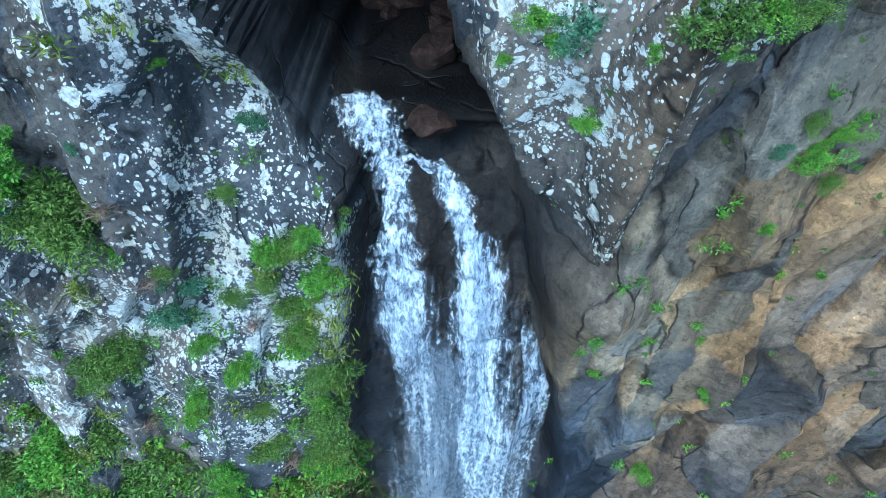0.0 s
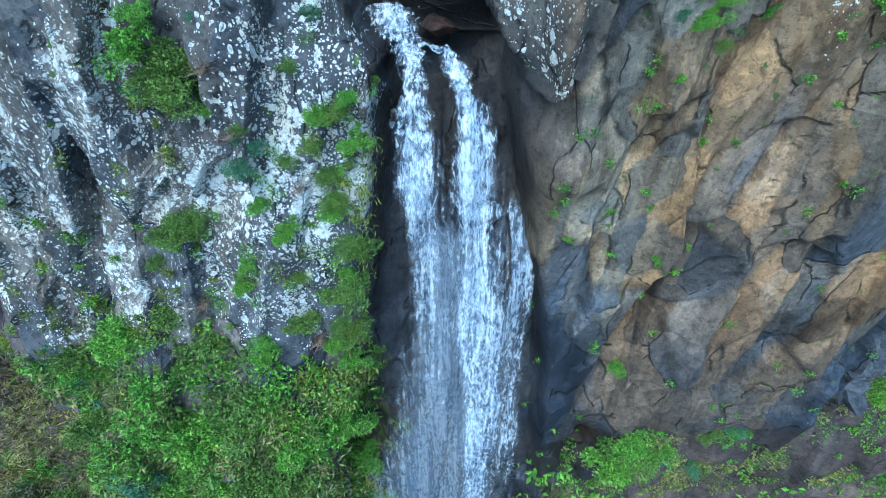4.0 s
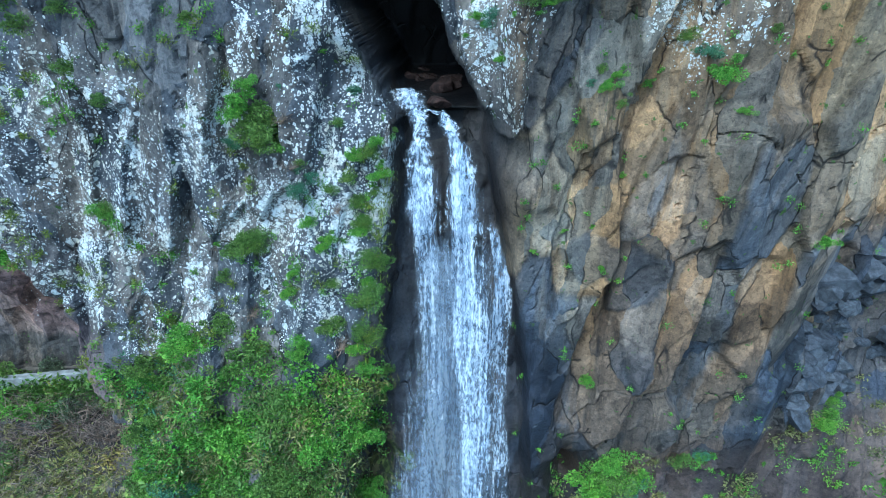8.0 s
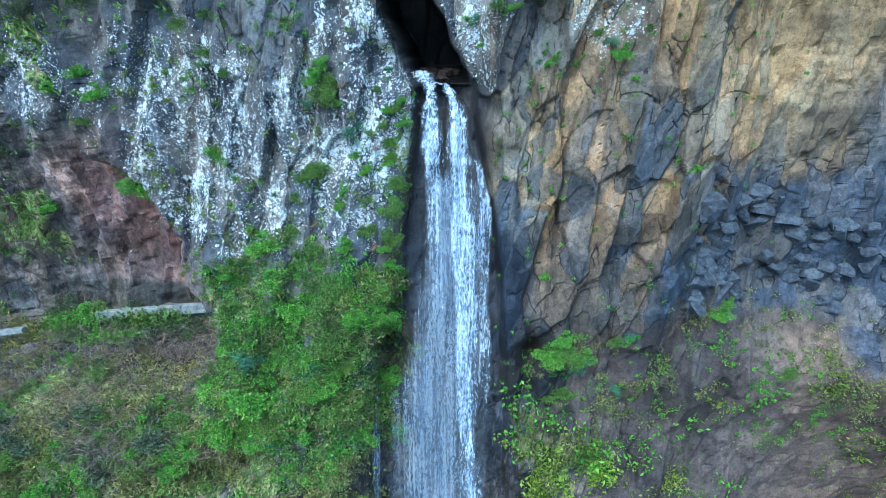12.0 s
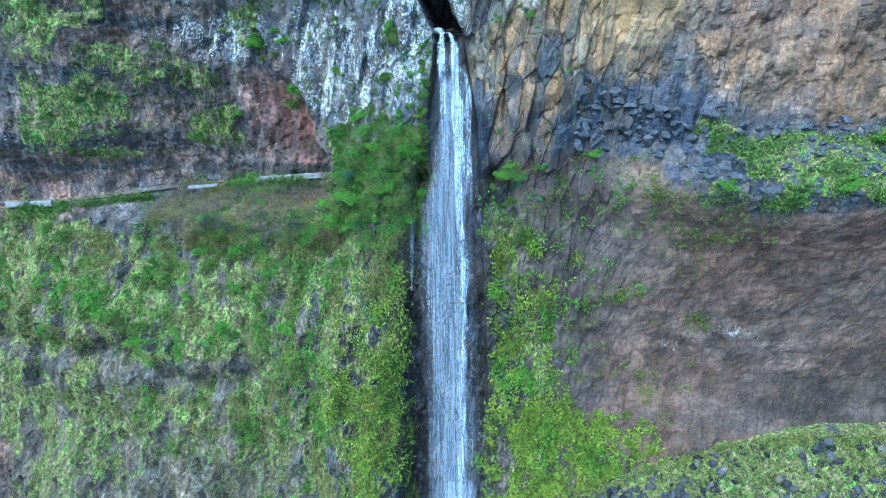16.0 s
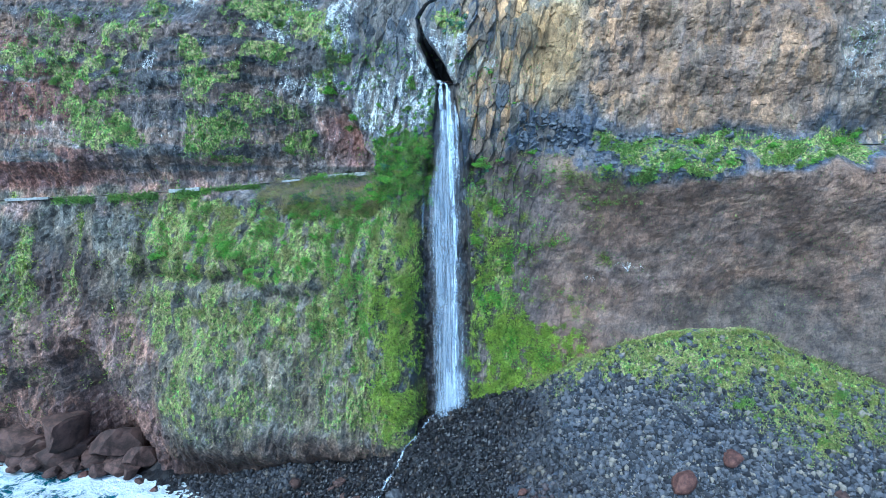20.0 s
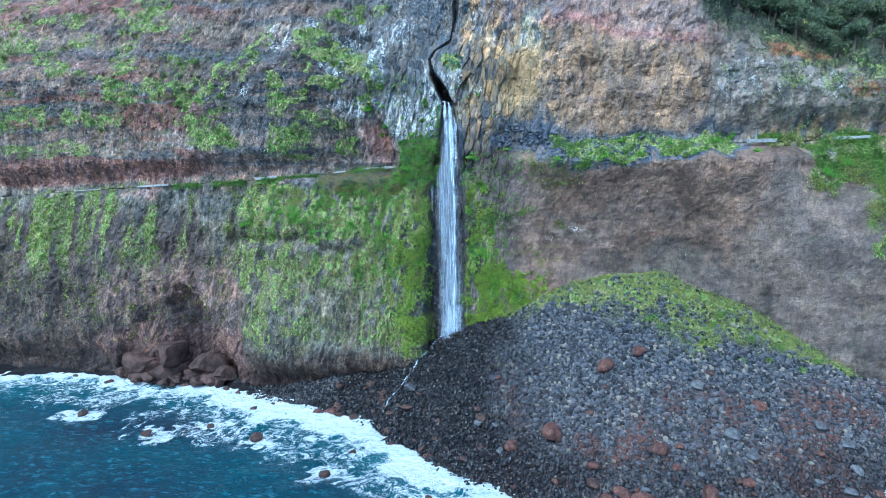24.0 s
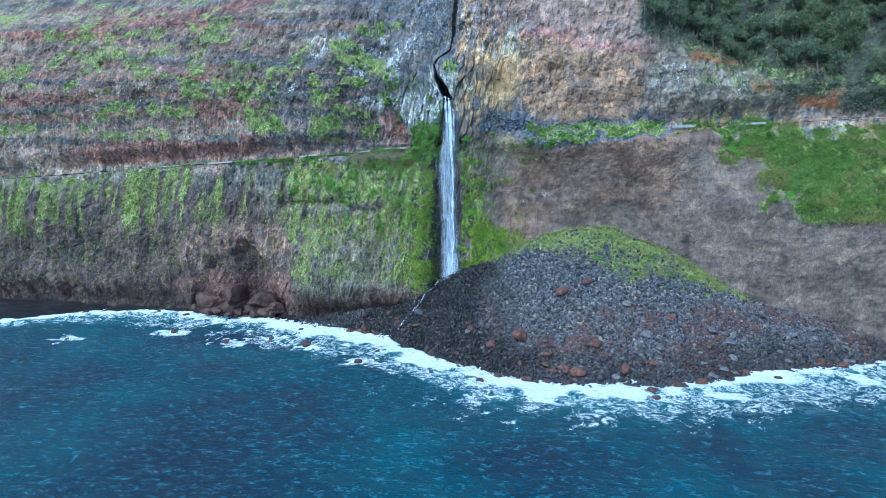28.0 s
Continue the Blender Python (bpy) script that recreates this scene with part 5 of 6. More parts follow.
def stone_field(name, n, seed, weight, lo, hi, label):
    rng = np.random.default_rng(seed)
    x, y = rng.uniform(-60, 140, n * 8), rng.uniform(-58, -2, n * 8)
    g = ground_z(x, y)
    keep = (rng.random(n * 8) < weight(x, y, g)) & (g > -0.3) & (y < cliff_y(x, np.maximum(g, 0.5)) - 0.3)
    x, y, g = x[keep][:n], y[keep][:n], g[keep][:n]
    m = len(x)
    s = lo * (hi / lo) ** (rng.random(m) ** 2.2)
    v = stone_shape(rng, m) * s[:, None, None] + np.stack([x, y, g + 0.25 * s], -1)[:, None]
    f = (ICO_F[None] + (np.arange(m) * len(ICO_V))[:, None, None]).reshape(-1, 3)
    ob = tagged(mesh_object(name, v.reshape(-1, 3), f, STONE), label, "stones", kind="stuff")
    k = len(ICO_V)
    attribute(ob, "red", np.repeat(sm(16, 11, g) * sm(8, 24, x) * (0.15 + 0.85 * sm(0.0, 0.5, fbm(x / 9, y / 9, 3, 65))), k))
    attribute(ob, "wet", np.repeat(np.clip(sm(31, 15, np.abs(x + 3) + 5 * fbm(x / 8, y / 8, 3, 67)) * 0.98 + 0.75 * sm(7.0, 1.0, g + 2 * fbm(x / 6, y / 6, 3, 68)), 0, 1), k))
    return ob


stone_field("scree_stones", 62000, 21, lambda x, y, g: (1 - 0.8 * grown(x, y)) * sm(-62, -40, x), 0.16, 0.70, "loose grey broken stones lying on the slope")

x, y = np.random.default_rng(31).uniform(9, 105, 30000), np.random.default_rng(32).uniform(-40, -1, 30000)
keep = np.random.default_rng(33).random(30000) < grown(x, y) * 0.9
x, y = x[keep][:7000], y[keep][:7000]
scatter("fan_grass", FAN_GRASS, x, ground_z(x, y) + 0.15, 0.40, 6, 0.35, 34, "bright green grass on the upper fan of stones", "grass", y=y + 0.1, up=1.6, slim=0.3)

x, y = x[::2] + 0.3, y[::2] + 0.2
scatter("fan_herbs", OLIVE, x, ground_z(x, y) + 0.15, 0.26, 12, 0.35, 35, "olive herbs among the grass of the fan", "plants", y=y + 0.1, up=1.2)

# ---- bushes ----


def bush(mat, leaves, size, seed, name="bush"):
    """One metre in radius: a crown of leaves on bent stems."""
    rng = np.random.default_rng(seed)
    thing = new(name)
    v, f = bush_mesh("foliage", mat, 1.0, leaves, size, seed)
    mesh_object("foliage", v, f, mat, thing)
    for _ in range(3):
        bm = bmesh.new()
        tip = Vector(rng.normal(size=3) * np.array([0.5, 0.3, 0.45]) + np.array([0, -0.2, 0.1]))
        stick(bm, Vector((0, 0.45, -0.35)), tip, 0.05, 0.015)
        part("stem", bm, BARK, thing)
    return thing


def stick(bm, a, b, r0, r1, sides=5):
    """A tapered round between two points."""
    d = b - a
    ring = []
    turn = d.to_track_quat("Z", "Y")
    for p, r in ((a, r0), (a + d * 0.5 + Vector((0.06, 0, 0.04)) * d.length, (r0 + r1) / 2), (b, r1)):
        ring.append([bm.verts.new(p + turn @ Vector((r * math.cos(k * 6.283 / sides), r * math.sin(k * 6.283 / sides), 0))) for k in range(sides)])
    for lo, hi in zip(ring, ring[1:]):
        for k in range(sides):
            bm.faces.new((lo[k], lo[(k + 1) % sides], hi[(k + 1) % sides], hi[k]))
    bm.faces.new(ring[-1])


def dry_shrub(seed):
    """Leafless branches, one metre in radius."""
    rng = np.random.default_rng(seed)
    thing = new("dry_shrub")
    for _ in range(3):
        bm = bmesh.new()
        for _ in range(16):
            root = Vector(rng.normal(size=3) * 0.12) + Vector((0, 0.2, -0.4))
            tip = root + Vector(rng.normal(size=3) * np.array([0.7, 0.45, 0.4]) + np.array([0, -0.1, 0.6]))
            stick(bm, root, tip, 0.022, 0.008, 3)
            for _ in range(5):
                s = root.lerp(tip, rng.uniform(0.35, 1))
                stick(bm, s, s + Vector(rng.normal(size=3) * 0.24) + Vector((0, 0, 0.12)), 0.010, 0.004, 3)
        part("branch", bm, LEAF_DRY, thing)
    return thing


def planted(template, places, label, category, group, seed, squash=0.85, ground=False):
    """Copies of a bush on the face, or on the fan, at places of x, height and radius."""
    rng = np.random.default_rng(seed)
    for x, z, r in places:
        if ground:
            y, zz = z, float(ground_z(np.array([x]), np.array([z]))[0]) + 0.3 * r
        else:
            y, zz = float(cliff_at(x, z)[0]) - 0.22 * r, z
        m = pose(x, y, zz, rng.uniform(-15, 15), rng.uniform(-25, 25), rng.uniform(-40, 40)) @ Matrix.Diagonal((r * rng.uniform(0.85, 1.2), r, r * squash * rng.uniform(0.85, 1.15), 1))
        t = template[rng.integers(len(template))]
        ob = copy_thing(t, m)
        ob.name = category
        tagged(ob, label, category, group)


def retire(template):
    for t in template:
        for o in (*t.children_recursive, t):
            bpy.data.objects.remove(o)


BRIGHT = [bush(LEAF_BRIGHT, 3200, 0.095, 61), bush(LEAF_BRIGHT, 2800, 0.11, 62), bush(LEAF_BRIGHT, 2200, 0.12, 63)]
MIDS = [bush(LEAF_MID, 3200, 0.09, 64), bush(LEAF_MID, 2800, 0.10, 65), bush(LEAF_MID, 3400, 0.085, 66)]
BLUES = [bush(LEAF_BLUE, 2200, 0.09, 67), bush(LEAF_BLUE, 2000, 0.10, 68)]
DARKS = [bush(LEAF_DARK, 2400, 0.10, 69), bush(LEAF_DARK, 2200, 0.11, 70)]
DRY = [dry_shrub(71), dry_shrub(72)]

planted(BRIGHT, [(-6.4, 78.2, 0.52), (-5.3, 72.1, 0.39), (-5.1, 70.1, 0.44), (-4.4, 74.7, 0.24), (-3.8, 74.1, 0.3), (-2.7, 76.8, 0.3), (-2.0, 76.2, 0.39), (-2.0, 77.3, 0.29), (-6.2, 78.4, 0.61), (-5.8, 79.0, 0.39), (-2.1, 77.3, 0.22), (-2.8, 76.8, 0.28),
         (-1.9, 76.6, 0.14), (-4.5, 74.6, 0.26), (-5.0, 72.9, 0.34), (-5.0, 70.4, 0.38), (-3.9, 73.9, 0.34), (-4.5, 80.4, 0.12), (-3.6, 79.9, 0.13), (-5.0, 77.1, 0.27), (-21.8, 77.3, 1.08), (-23.4, 77.4, 1.02), (-18.9, 78.4, 0.59), (-16.9, 72.3, 1.1),
         (-12.0, 74.4, 0.55), (-26.9, 69.4, 0.76), (-23.6, 78.0, 0.89), (-17.6, 77.4, 0.59)],
        "bright green leafy bush rooted in a crack of the lichen rock", "bush", "bushes beside the fall", 81)
planted(MIDS, [(-5.7, 77.7, 0.74), (-5.3, 77.2, 0.53), (-19.7, 70.8, 1.28), (-12.1, 74.6, 0.52), (-6.6, 73.8, 0.67), (-2.6, 74.6, 0.41), (-2.5, 72.1, 0.79), (-7.7, 72.4, 0.35), (-3.8, 70.9, 0.54), (-2.1, 73.0, 0.48), (-2.7, 75.3, 0.32), (-3.6, 75.7, 0.31),
         (-5.6, 78.0, 0.77), (-5.8, 77.3, 0.54), (-6.4, 73.9, 0.62), (-7.2, 73.4, 0.41), (-2.7, 74.6, 0.38), (-3.3, 77.8, 0.26), (-4.5, 76.6, 0.28), (-1.5, 77.6, 0.16), (-2.2, 75.6, 0.22), (-3.7, 72.5, 0.37), (-2.3, 73.1, 0.36), (-2.5, 70.3, 0.55),
         (-12.7, 80.7, 0.55), (-11.5, 81.2, 0.34), (-11.5, 79.4, 0.51), (-10.7, 78.5, 0.33), (-6.7, 73.8, 0.61), (-18.3, 76.1, 0.42), (-22.4, 75.9, 0.61), (-7.6, 80.9, 0.27)],
        "green bush clinging to the rock beside the fall", "bush", "bushes beside the fall", 82)
planted(BLUES, [(-3.0, 78.7, 0.21), (-4.9, 79.0, 0.14), (-4.7, 75.8, 0.4), (-3.3, 77.7, 0.18), (-4.6, 76.4, 0.19), (-4.3, 76.1, 0.3), (-2.8, 78.7, 0.27), (-7.0, 77.1, 0.38), (-4.6, 75.9, 0.28)],
        "small grey-green succulent bush on bare rock", "bush", "bushes beside the fall", 83)
planted(MIDS + BRIGHT, [(-11, 68.4, 1.0), (-9.4, 69.9, 1.0), (-8.1, 70.4, 0.9), (-7, 69.4, 1.0), (-8.9, 68.2, 1.1), (-6.1, 68, 1.2), (-7.7, 66.8, 1.2), (-4.6, 66.6, 1.0), (-5.8, 65.4, 1.2), (-10, 65.8, 1.0),
                        (-3.4, 65.5, 0.9), (-11.2, 66.4, 0.9), (-5.5, 61.6, 1.5), (-7.1, 62.5, 1.3), (-10.5, 61.3, 1.5), (-11.4, 63.3, 1.1), (-9.6, 60, 1.2), (-8, 64.1, 1.1), (-13, 60.4, 1.2), (-4.9, 63.9, 0.7)],
        "dense green bush on the buttress beside the fall", "bush", "bushes on the buttress", 84)
planted(BRIGHT, [(1.7, 79.8, 0.2), (1.0, 80.9, 0.25), (1.2, 80.7, 0.17), (2.6, 81.0, 0.13), (2.9, 81.3, 0.26), (2.7, 81.2, 0.13), (5.1, 79.3, 0.21), (4.5, 78.0, 0.12), (5.7, 76.2, 0.14), (4.8, 79.1, 0.12), (3.0, 73.7, 0.14), (4.0, 74.3, 0.12),
         (5.3, 73.2, 0.16), (4.9, 74.5, 0.13), (6.0, 73.5, 0.13), (5.3, 68.4, 0.33), (2.0, 81.0, 0.12), (0.7, 80.4, 0.12), (4.8, 79.0, 0.29), (8.0, 79.5, 0.51), (8.7, 78.4, 0.2), (6.1, 79.0, 0.2), (5.3, 73.1, 0.19), (12.0, 74.3, 0.32),
         (5.4, 68.3, 0.34), (5.9, 64.1, 1.07), (6.4, 64.9, 0.62), (7.6, 63.8, 0.69), (10.1, 64.8, 0.5), (14.9, 66.0, 0.69), (15.8, 66.3, 0.44)],
        "bright green plant growing from a joint in the rock", "plant", "plants on the block cliff", 85)
planted(MIDS + BLUES, [(5.3, 78.5, 0.21), (7.5, 80.0, 0.45), (7.1, 80.4, 0.32), (1.4, 80.9, 0.38), (4.6, 79.5, 0.19), (2.4, 81.4, 0.4), (3.2, 81.4, 0.27), (4.3, 79.1, 0.16), (8.9, 81.8, 0.25), (9.1, 80.6, 0.18), (10.5, 81.1, 0.15), (6.3, 64.2, 1.14), (7.2, 63.2, 0.93), (9.4, 64.7, 0.45), (10.1, 65.0, 0.49), (15.3, 66.0, 0.56), (6.6, 61.0, 0.95), (9.7, 61.4, 0.59), (11.3, 61.7, 0.42), (18.9, 62.9, 0.7)] + [(1.0, 88.0, 1.2), (2.6, 87.2, 1.0), (0.2, 86.6, 0.8), (3.4, 88.6, 0.9), (2.0, 89.6, 0.8)],
        "green shrub on the block cliff beside the fall", "shrub", "plants on the block cliff", 86)
planted(DRY, [(-4.7, 76.6, 0.35), (-5.0, 75.6, 0.4), (-3.5, 75.0, 0.32), (-3.7, 70.0, 0.55), (-8.0, 73.4, 0.35), (-4.9, 78.0, 0.3), (-6.9, 71.0, 0.5)],
        "leafless grey twiggy shrub among the bushes beside the fall", "shrub", "bushes beside the fall", 871)
planted(DRY, [(-15.5, 59.6, 1.5), (-18.5, 59.4, 1.5), (-21.5, 59.6, 1.4), (-25, 59.2, 1.3), (-17, 60.6, 1.2), (-28, 58.6, 1.2), (-22.5, 58.6, 1.2), (-14.6, 61.0, 1.1), (-19.8, 60.4, 1.1), (-24, 60.0, 1.0), (-16.5, 58.4, 1.4)],
        "leafless grey-brown shrub at the end of the old road", "shrub", "dry shrubs by the road", 87)

rng = np.random.default_rng(88)
planted(BRIGHT + MIDS, [(rng.uniform(-3.1, -2.1) - 0.08 * max(70 - h, 0), h, rng.uniform(0.25, 0.5)) for h in np.linspace(60, 77, 20)], "green plant hanging at the edge of the fall", "plant", "plants along the fall", 881)
planted(DRY + DRY + DARKS, [(rng.uniform(-30, -13), rng.uniform(56.5, 61.5), rng.uniform(1.0, 1.8)) for _ in range(46)], "tangled grey-brown shrub in the hollow below the road", "shrub", "dry shrubs by the road", 882)
planted(BRIGHT + MIDS, [(rng.uniform(-30, -12.5), rng.uniform(53, 58.5), rng.uniform(0.6, 1.2)) for _ in range(30)], "leafy green bush hanging on the damp wall", "bush", "bushes on the green wall", 883)
planted(DARKS + MIDS + BRIGHT, [(rng.uniform(-30, -12.5), rng.uniform(57, 61.2), rng.uniform(0.7, 1.5)) for _ in range(56)], "green shrub below the end of the old road", "shrub", "shrubs below the road", 89)
planted(BRIGHT + MIDS + BLUES, [(rng.uniform(-12.5, -3.2), rng.uniform(57.5, 68.5), rng.uniform(0.45, 0.85)) for _ in range(36)], "dense green bush on the buttress beside the fall", "bush", "bushes on the buttress", 890)
rng = np.random.default_rng(90)
px, pz = choose(46, -85, -16, 64, 100, lambda x, z: kinds(x, z)[2], 91)
planted(MIDS + MIDS + DARKS, [(a, b, 0.4 + 1.0 * rng.random() ** 2) for a, b in zip(px, pz)], "green bush on a ledge of the upper cliff", "bush", "bushes on the upper cliff", 92)
px, pz = choose(46, 76, 146, 37, 69, lambda x, z: sm(0.4, 0.7, kinds(x, z)[2]), 93)
planted(MIDS + BRIGHT + DARKS, [(a, b, rng.uniform(0.8, 2.2)) for a, b in zip(px, pz)], "green bush on the overgrown slope", "bush", "bushes on the slope", 94)
px, pz = choose(26, -58, -14, 44, 60, lambda x, z: kinds(x, z)[2], 95)
planted(MIDS + BRIGHT, [(a, b, rng.uniform(0.6, 1.3)) for a, b in zip(px, pz)], "leafy green bush hanging on the damp wall", "bush", "bushes on the green wall", 96)
px, pz = choose(24, 24, 78, 63.5, 68.5, lambda x, z: kinds(x, z)[2], 97)
planted(BRIGHT + MIDS, [(a, b, rng.uniform(0.6, 1.2)) for a, b in zip(px, pz)], "bright green bush on the rubble ledge", "bush", "bushes on the ledge", 98)
planted(MIDS, [(50, -10.5, 1.6), (52, -12, 1.0), (66, -6, 1.5), (64, -9, 1.0), (72, -10, 1.3), (75, -13, 1.2), (61, -13, 1.0), (58, -7, 0.9), (78, -9, 1.4), (82, -12, 1.2), (69, -15, 0.9), (86, -9, 1.3), (45, -7.5, 0.9)],
        "round green bush on the fan of stones", "bush", "bushes on the fan", 99, ground=True)

# ---- dark trees on the slope above ----


def cliff_tree(seed):
    rng = np.random.default_rng(seed)
    thing = new("tree")
    bm = bmesh.new()
    top = Vector((0.3, -0.3, 4.2))
    stick(bm, Vector((0, 0.4, -0.6)), top, 0.28, 0.10, 7)
    part("trunk", bm, BARK, thing)
    for _ in range(6):
        bm = bmesh.new()
        a = Vector((0, 0.4, -0.6)).lerp(top, rng.uniform(0.45, 0.95))
        stick(bm, a, a + Vector(rng.normal(size=3) * np.array([1.3, 1.0, 0.5])) + Vector((0, 0, 0.9)), 0.10, 0.03, 5)
        part("limb", bm, BARK, thing)
    v, f = bush_mesh("crown", LEAF_DARK, 3.0, 1900, 0.42, seed + 7)
    mesh_object("crown", v + np.array([0, -0.2, 4.2]), f, LEAF_DARK, thing)
    return thing


TREES = [cliff_tree(101), cliff_tree(102), cliff_tree(103)]
rng = np.random.default_rng(104)
spots = [(rng.uniform(60, 152), rng.uniform(72, 124)) for _ in range(620)]
edge_of_woods = lambda a: np.interp(a, [60, 69, 84, 94, 108, 117, 150], [105, 97, 91, 85, 81, 78, 74])
spots = [(a, b) for a, b in spots if b > edge_of_woods(a) + 4 * rng.random() and rng.random() < 0.75][:190]
for k, (a, b) in enumerate(spots):
    s = rng.uniform(0.7, 1.5)
    m = pose(a, float(cliff_at(a, b)[0]), b, 0, 0, rng.uniform(0, 360)) @ Matrix.Scale(s, 4)
    tagged(copy_thing(TREES[k % 3], m), "dark evergreen tree on the steep slope", "tree", "trees above the cliff")

for t in (BRIGHT, MIDS, BLUES, DARKS, DRY, TREES):
    retire(t)

# ---- boulders ----
bm = bmesh.new()
bmesh.ops.create_icosphere(bm, subdivisions=3, radius=1.0)
BIG_V = np.array([v.co for v in bm.verts])
BIG_F = np.array([[v.index for v in f.verts] for f in bm.faces])
bm.free()


def boulder_mesh(seed, mat, sharp=False):
    rng = np.random.default_rng(seed)
    v = BIG_V.copy()
    for _ in range(9 if sharp else 11):
        d = rng.normal(size=3)
        d /= np.linalg.norm(d)
        v = v - np.maximum(v @ d - (rng.uniform(0.36, 0.62) if sharp else rng.uniform(0.5, 0.85)), 0)[:, None] * d * (1.0 if sharp else 0.92)
    v = v * np.array([1.1, 0.95, 0.8]) * (1.35 if sharp else 1.0) + (0.012 if sharp else 0.06) * np.stack([fbm(v[:, 0] * 2.5 + k, v[:, 1] * 2.5 + v[:, 2] * 1.7, 3, seed + k) for k in range(3)], -1)
    ob = mesh_object("boulder", v, BIG_F, mat)
    me = ob.data
    bpy.data.objects.remove(ob)
    return me


def boulder_material(name, dark, light):
    t = Tree(name)
    co = t.coords()
    r = t.n.new("ShaderNodeObjectInfo").outputs["Random"]
    n = t.noise(co, 2.2, 7, 0.7, 0.3)
    c = t.mix(t.ramp(n, 0.35, 0.68), dark, light)
    c = t.mix(t.math("MULTIPLY", r, 0.6), c, t.mix(1.0, c, (0.5, 0.5, 0.55), "MULTIPLY"))
    t.bump(t.math("ADD", n, t.math("MULTIPLY", t.noise(co, 9, 4, 0.7), 0.3)), 0.7, 0.1)
    return t.done(c, 0.8)


GREY_B = boulder_material("grey_boulder", (0.055, 0.053, 0.054), (0.15, 0.148, 0.15))
RED_B = boulder_material("red_boulder", (0.06, 0.028, 0.022), (0.15, 0.07, 0.05))
DARK_B = boulder_material("dark_wet_boulder", (0.030, 0.018, 0.014), (0.105, 0.058, 0.045))
BLUE_B = boulder_material("blue_grey_block", (0.055, 0.058, 0.066), (0.15, 0.16, 0.18))
B_MESH = {m.name: [boulder_mesh(110 + 7 * k + n, m, m is BLUE_B) for k in range(4)] for n, m in enumerate((GREY_B, RED_B, DARK_B, BLUE_B))}


def boulder(x, y, r, mat, label, group, rng, z=None, sink=0.3):
    ob = new("boulder", B_MESH[mat.name][rng.integers(4)])
    if z is None:
        z = float(ground_z(np.array([x]), np.array([y]))[0])
    ob.matrix_world = pose(x, y, z + r * (0.62 - sink), rng.uniform(-20, 20), rng.uniform(-20, 20), rng.uniform(0, 360)) @ Matrix.Diagonal((r * rng.uniform(0.85, 1.2), r, r * rng.uniform(0.75, 1.05), 1))
    return tagged(ob, label, "boulder", group)


rng = np.random.default_rng(120)
for x, y, r in ((28.4, -33.6, 2.6), (44.4, -48.0, 2.2), (49, -36, 1.9), (36, -40, 1.4), (20, -36, 1.5), (39, -20, 2.0), (70, -24, 1.5), (56, -44, 1.8), (47, -17, 1.7), (41, -47, 1.5)):
    boulder(x, y, r, RED_B, "large rust-red boulder on the stone shore", "boulders on the shore", rng)
for x, y, r in ((63, -31, 1.7), (60.6, -25, 1.2), (81, -25, 1.7), (85, -27, 1.4), (-7, -16, 1.8), (12, -30, 1.1), (66, -34, 1.3), (104, -18, 1.5), (110, -17, 1.3), (54, -47, 1.4)):
    boulder(x, y, r, GREY_B, "large grey boulder on the stone shore", "boulders on the shore", rng)
for k in range(150):
    x = rng.uniform(-30, 128)
    e = float(shore_y(np.array([x]))[0])
    y = e + (-4 - e) * rng.uniform(0.02, 0.75) ** 1.3
    if float(ground_z(np.array([x]), np.array([y]))[0]) < 0.1 or float(grown(np.array([x]), np.array([y]))[0]) > 0.5:
        continue
    red = rng.random() < 0.35 and x > 14
    mat = RED_B if red else (DARK_B if x < 14 or rng.random() < 0.3 else GREY_B)
    word = "rust-red" if red else ("dark wet" if mat is DARK_B else "grey")
    boulder(x, y, 0.45 + 1.0 * rng.random() ** 1.5, mat, word + " boulder among the beach stones", "boulders on the shore", rng)
for k in range(46):
    x = rng.uniform(-140, 125)
    e = float(shore_y(np.array([x]))[0])
    boulder(x, e - rng.uniform(-1, 9) * rng.random(), rng.uniform(0.6, 1.7), DARK_B if rng.random() < 0.75 else RED_B, "dark boulder awash in the white surf", "boulders in the surf", rng, z=-0.3)
for x, y, r in ((-92, -5, 4.5), (-83, -5.5, 5.5), (-75, -5, 4.2), (-79, -8.5, 2.8), (-87, -9, 3.0), (-69, -6.5, 3.2), (-72, -9, 2.2), (-97, -7, 2.6), (-65, -8, 2.2), (-81, -11, 1.8), (-90, -11, 1.6), (-92.5, -6, 4.0)):
    boulder(x, y, r, DARK_B, "huge dark reddish boulder fallen at the sea cave", "boulders at the cave", rng, z=1.0)
for x, y, z, r in ((-82.5, -3.6, 8.0, 7.5), (-93.0, -5.5, 5.0, 6.0), (-71, -4.0, 5.0, 5.5), (-87.5, -5.0, 4.0, 4.5), (-65.5, -4.5, 2.5, 4.0)):
    boulder(x, y, r, DARK_B, "huge dark reddish slab fallen at the sea cave", "boulders at the cave", rng, z=z, sink=0.5)
for k in range(34):
    x, y = rng.normal(-77, 6.0), rng.uniform(-9, -3)
    boulder(x, y, 0.5 + 1.3 * rng.random() ** 1.6, RED_B if rng.random() < 0.3 else DARK_B, "dark reddish boulder in the rock pile at the sea cave", "boulders at the cave", rng, z=0.8 + 0.7 * (y + 9) * rng.random())
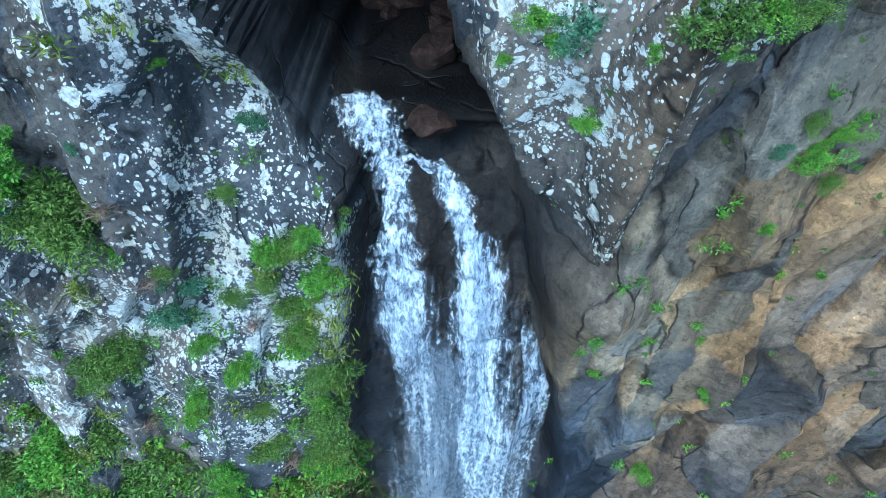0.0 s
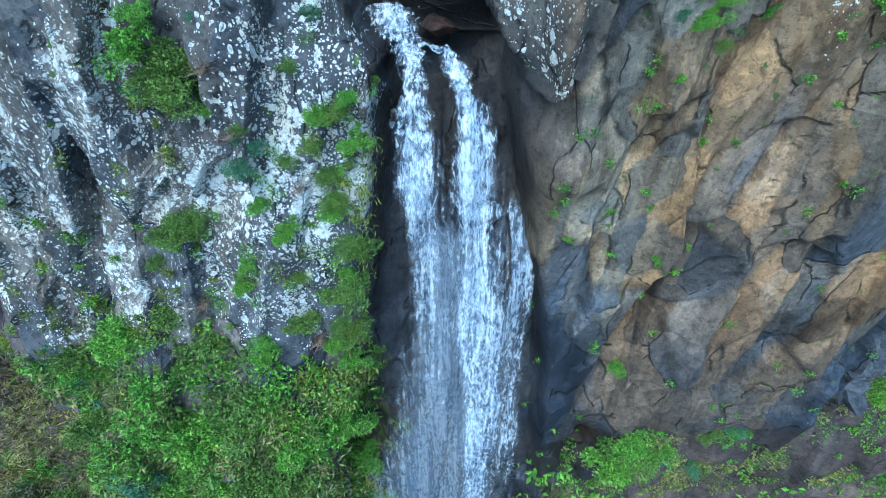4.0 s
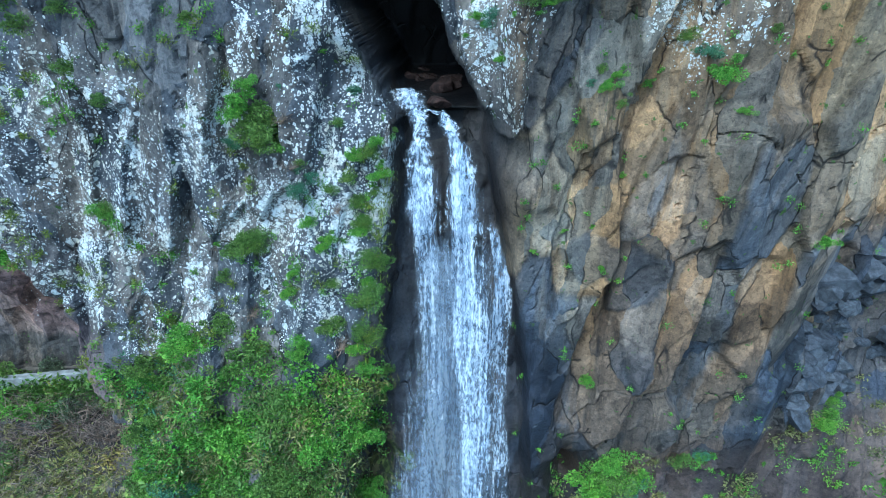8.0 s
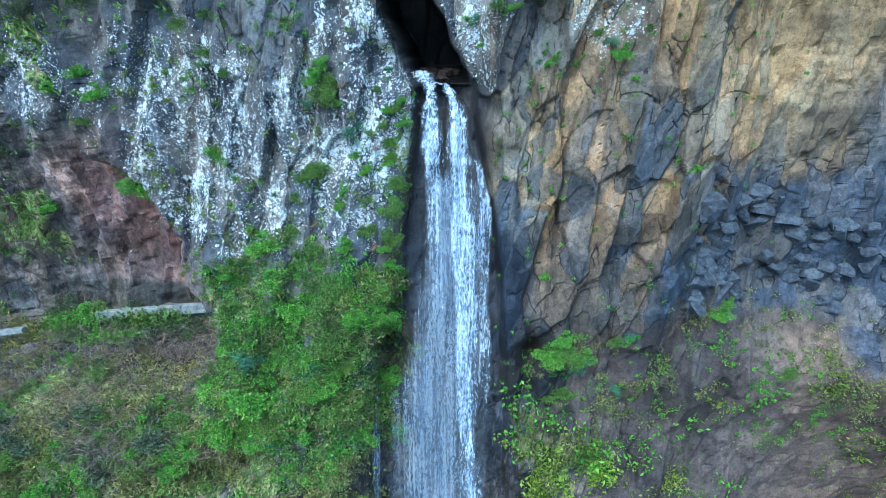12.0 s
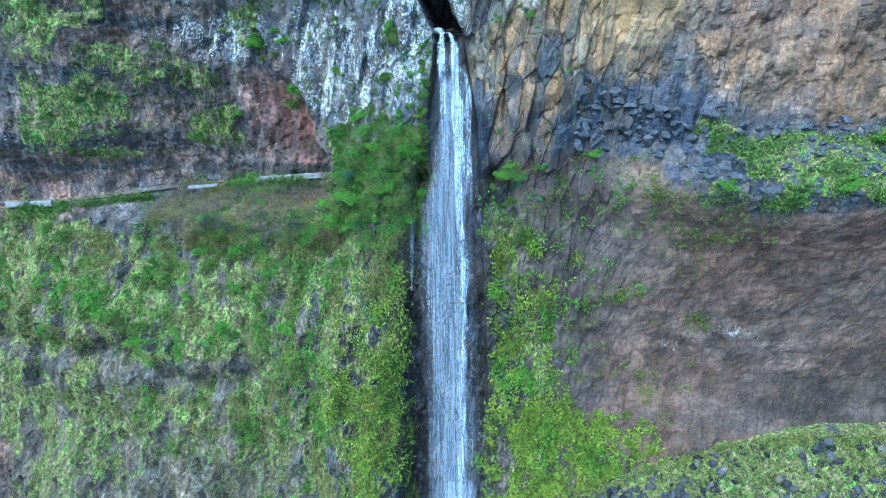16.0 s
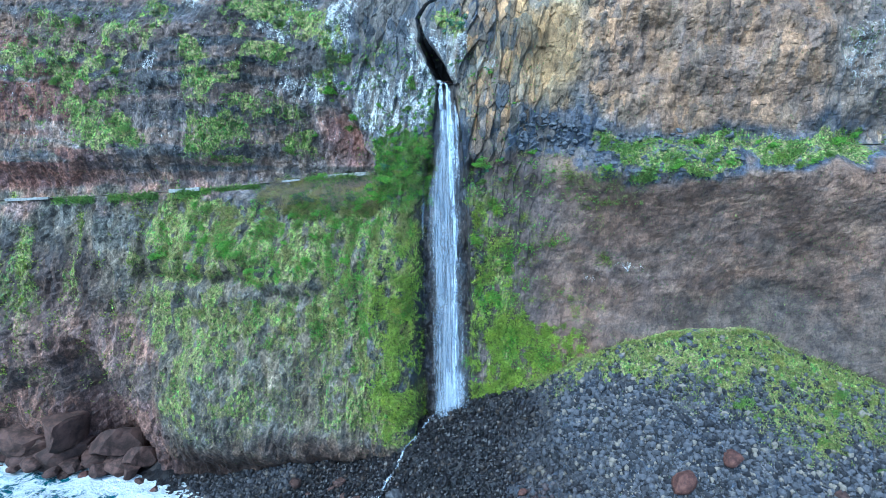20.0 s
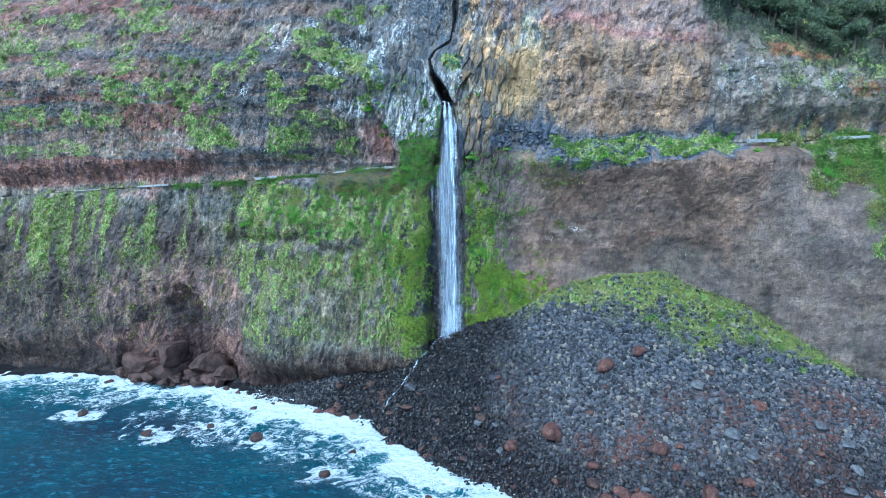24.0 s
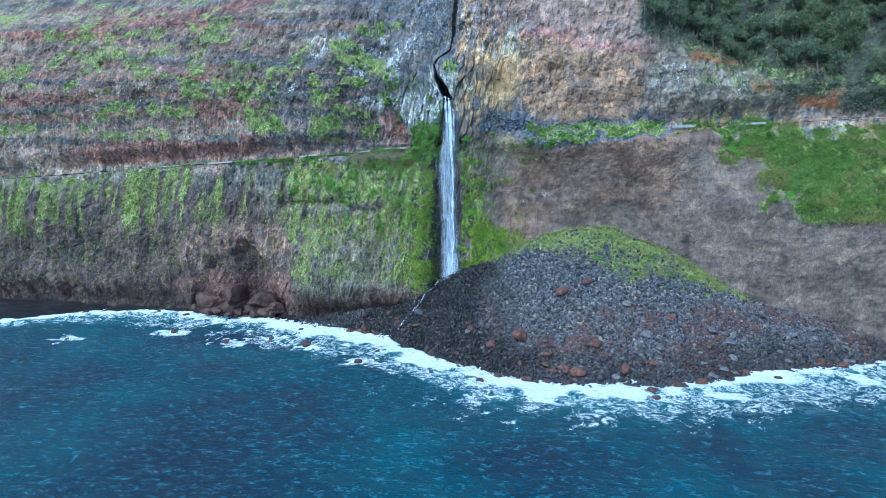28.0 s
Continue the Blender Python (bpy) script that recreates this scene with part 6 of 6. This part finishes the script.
for k in range(290):
    x = 13.2 + 36 * rng.random() ** 1.9
    z = rng.uniform(float(tuff_top(x)) + 0.3, float(np.interp(x, [14, 24, 32], [72.5, 71.5, 69.5])))
    r = 0.18 + 0.62 * rng.random() ** 1.8
    ob = boulder(x, float(cliff_at(x, z)[0]) + 0.15 * r, r, BLUE_B, "angular blue-grey block wedged in the rubble band", "blocks in the rubble band", rng, z=z, sink=0.6)
    ob.name = "rock_block"
for k in range(14):
    x, y, r = rng.uniform(-1.6, 1.1), rng.uniform(0.3, 4.2), rng.uniform(0.18, 0.5)
    boulder(x, y, r, DARK_B, "dark wet stone in the stream bed above the fall", "stones in the stream bed", rng, z=78.25)
for x, y, r in OFFSHORE:
    boulder(x, y, r, DARK_B, "dark rock breaking the water offshore, ringed with foam", "rocks offshore", rng, z=-0.2)
boulder(-0.2, -1.3, 0.48, DARK_B, "dark red-brown boulder jammed in the stream above the fall", "", rng, z=78.0, sink=0.2)

# ---- the old road ----


def strip(name, x0, x1, mat, label):
    xs = np.linspace(x0, x1, 90)
    U, X = np.meshgrid(np.linspace(0, 1, 5), xs)
    e = face_y(X, road_z(X) - 0.5)
    Y = e + 1.0 + U * 3.8
    ob = mesh_object(name, np.stack([X, Y, road_z(X) + 0.12 + 0 * U], -1).reshape(-1, 3), grid_faces(5, 90), mat, smooth=True)
    return tagged(ob, label, "road", kind="structure")


strip("road_west", -230, -14.5, ROADBED, "abandoned dusty road cut into the cliff")
strip("road_east", 68, 160, ROADBED, "abandoned dusty road cut into the cliff")


x = np.random.default_rng(611).uniform(-80, -13, 2600)
x = x[fbm(x / 3, x * 0, 3, 612) > -0.25]
z = road_z(x) + np.random.default_rng(613).normal(-0.5, 0.35, len(x))
scatter("road_edge_herbs", LEAF_MID, x, z, 0.28, 9, 0.3, 614, "green herbs overgrowing the edge of the old road", "plants", y=face_y(x, road_z(x) - 0.6) - 0.15)


def parapet(x0, x1, height, label, dy=0.0, dz=0.0):
    """A low roadside wall with a worn top, along the road's outer edge."""
    n = max(int((x1 - x0) / 0.6), 3)
    xs = np.linspace(x0, x1, n)
    base = road_z(xs) - 0.5 + dz
    y0 = np.convolve(np.pad(np.minimum(cliff_y(xs, base), cliff_y(xs, base - 0.6)), 4, mode="edge"), np.ones(9) / 9, "valid") + dy
    if x1 - x0 < 10:
        y0 = np.polyval(np.polyfit(xs, y0, 1), xs)
    h = 0.62 * height * (1 + 0.08 * fbm(xs / 0.8, xs * 0, 3, 601))
    ring = [(-0.28, -0.1), (-0.28, 0.9), (-0.22, 1.0), (0.12, 1.0), (0.18, 0.9), (0.18, -0.1)]
    v = np.array([[(x, a + dyy, b + (1.2 * dzz - 0.1) * hh + 0.5) for dyy, dzz in ring] for x, a, b, hh in zip(xs, y0, base, h)]).reshape(-1, 3)
    k = len(ring)
    f = [[i * k + j, (i + 1) * k + j, (i + 1) * k + (j + 1) % k, i * k + (j + 1) % k] for i in range(n - 1) for j in range(k)]
    ob = mesh_object("parapet", v, f, CONCRETE)
    bm = bmesh.new()
    bm.from_mesh(ob.data)
    bm.verts.ensure_lookup_table()
    bm.faces.new([bm.verts[j] for j in range(k)])
    bm.faces.new([bm.verts[(n - 1) * k + j] for j in reversed(range(k))])
    bm.to_mesh(ob.data)
    bm.free()
    return tagged(ob, label, "parapet", "parapets of the road")


for x0, x1, h in ((-25.5, -15.8, 0.8), (-33.5, -30, 0.4), (-54.5, -47.5, 0.8), (-92, -82, 0.6), (-112, -104, 0.3)):
    parapet(x0, x1, h, "weathered pale concrete parapet beside the old road")
for x0, x1, h in ((72, 79.5, 1.0), (93, 101, 0.8)):
    parapet(x0, x1, h, "pale concrete parapet beside the old road")
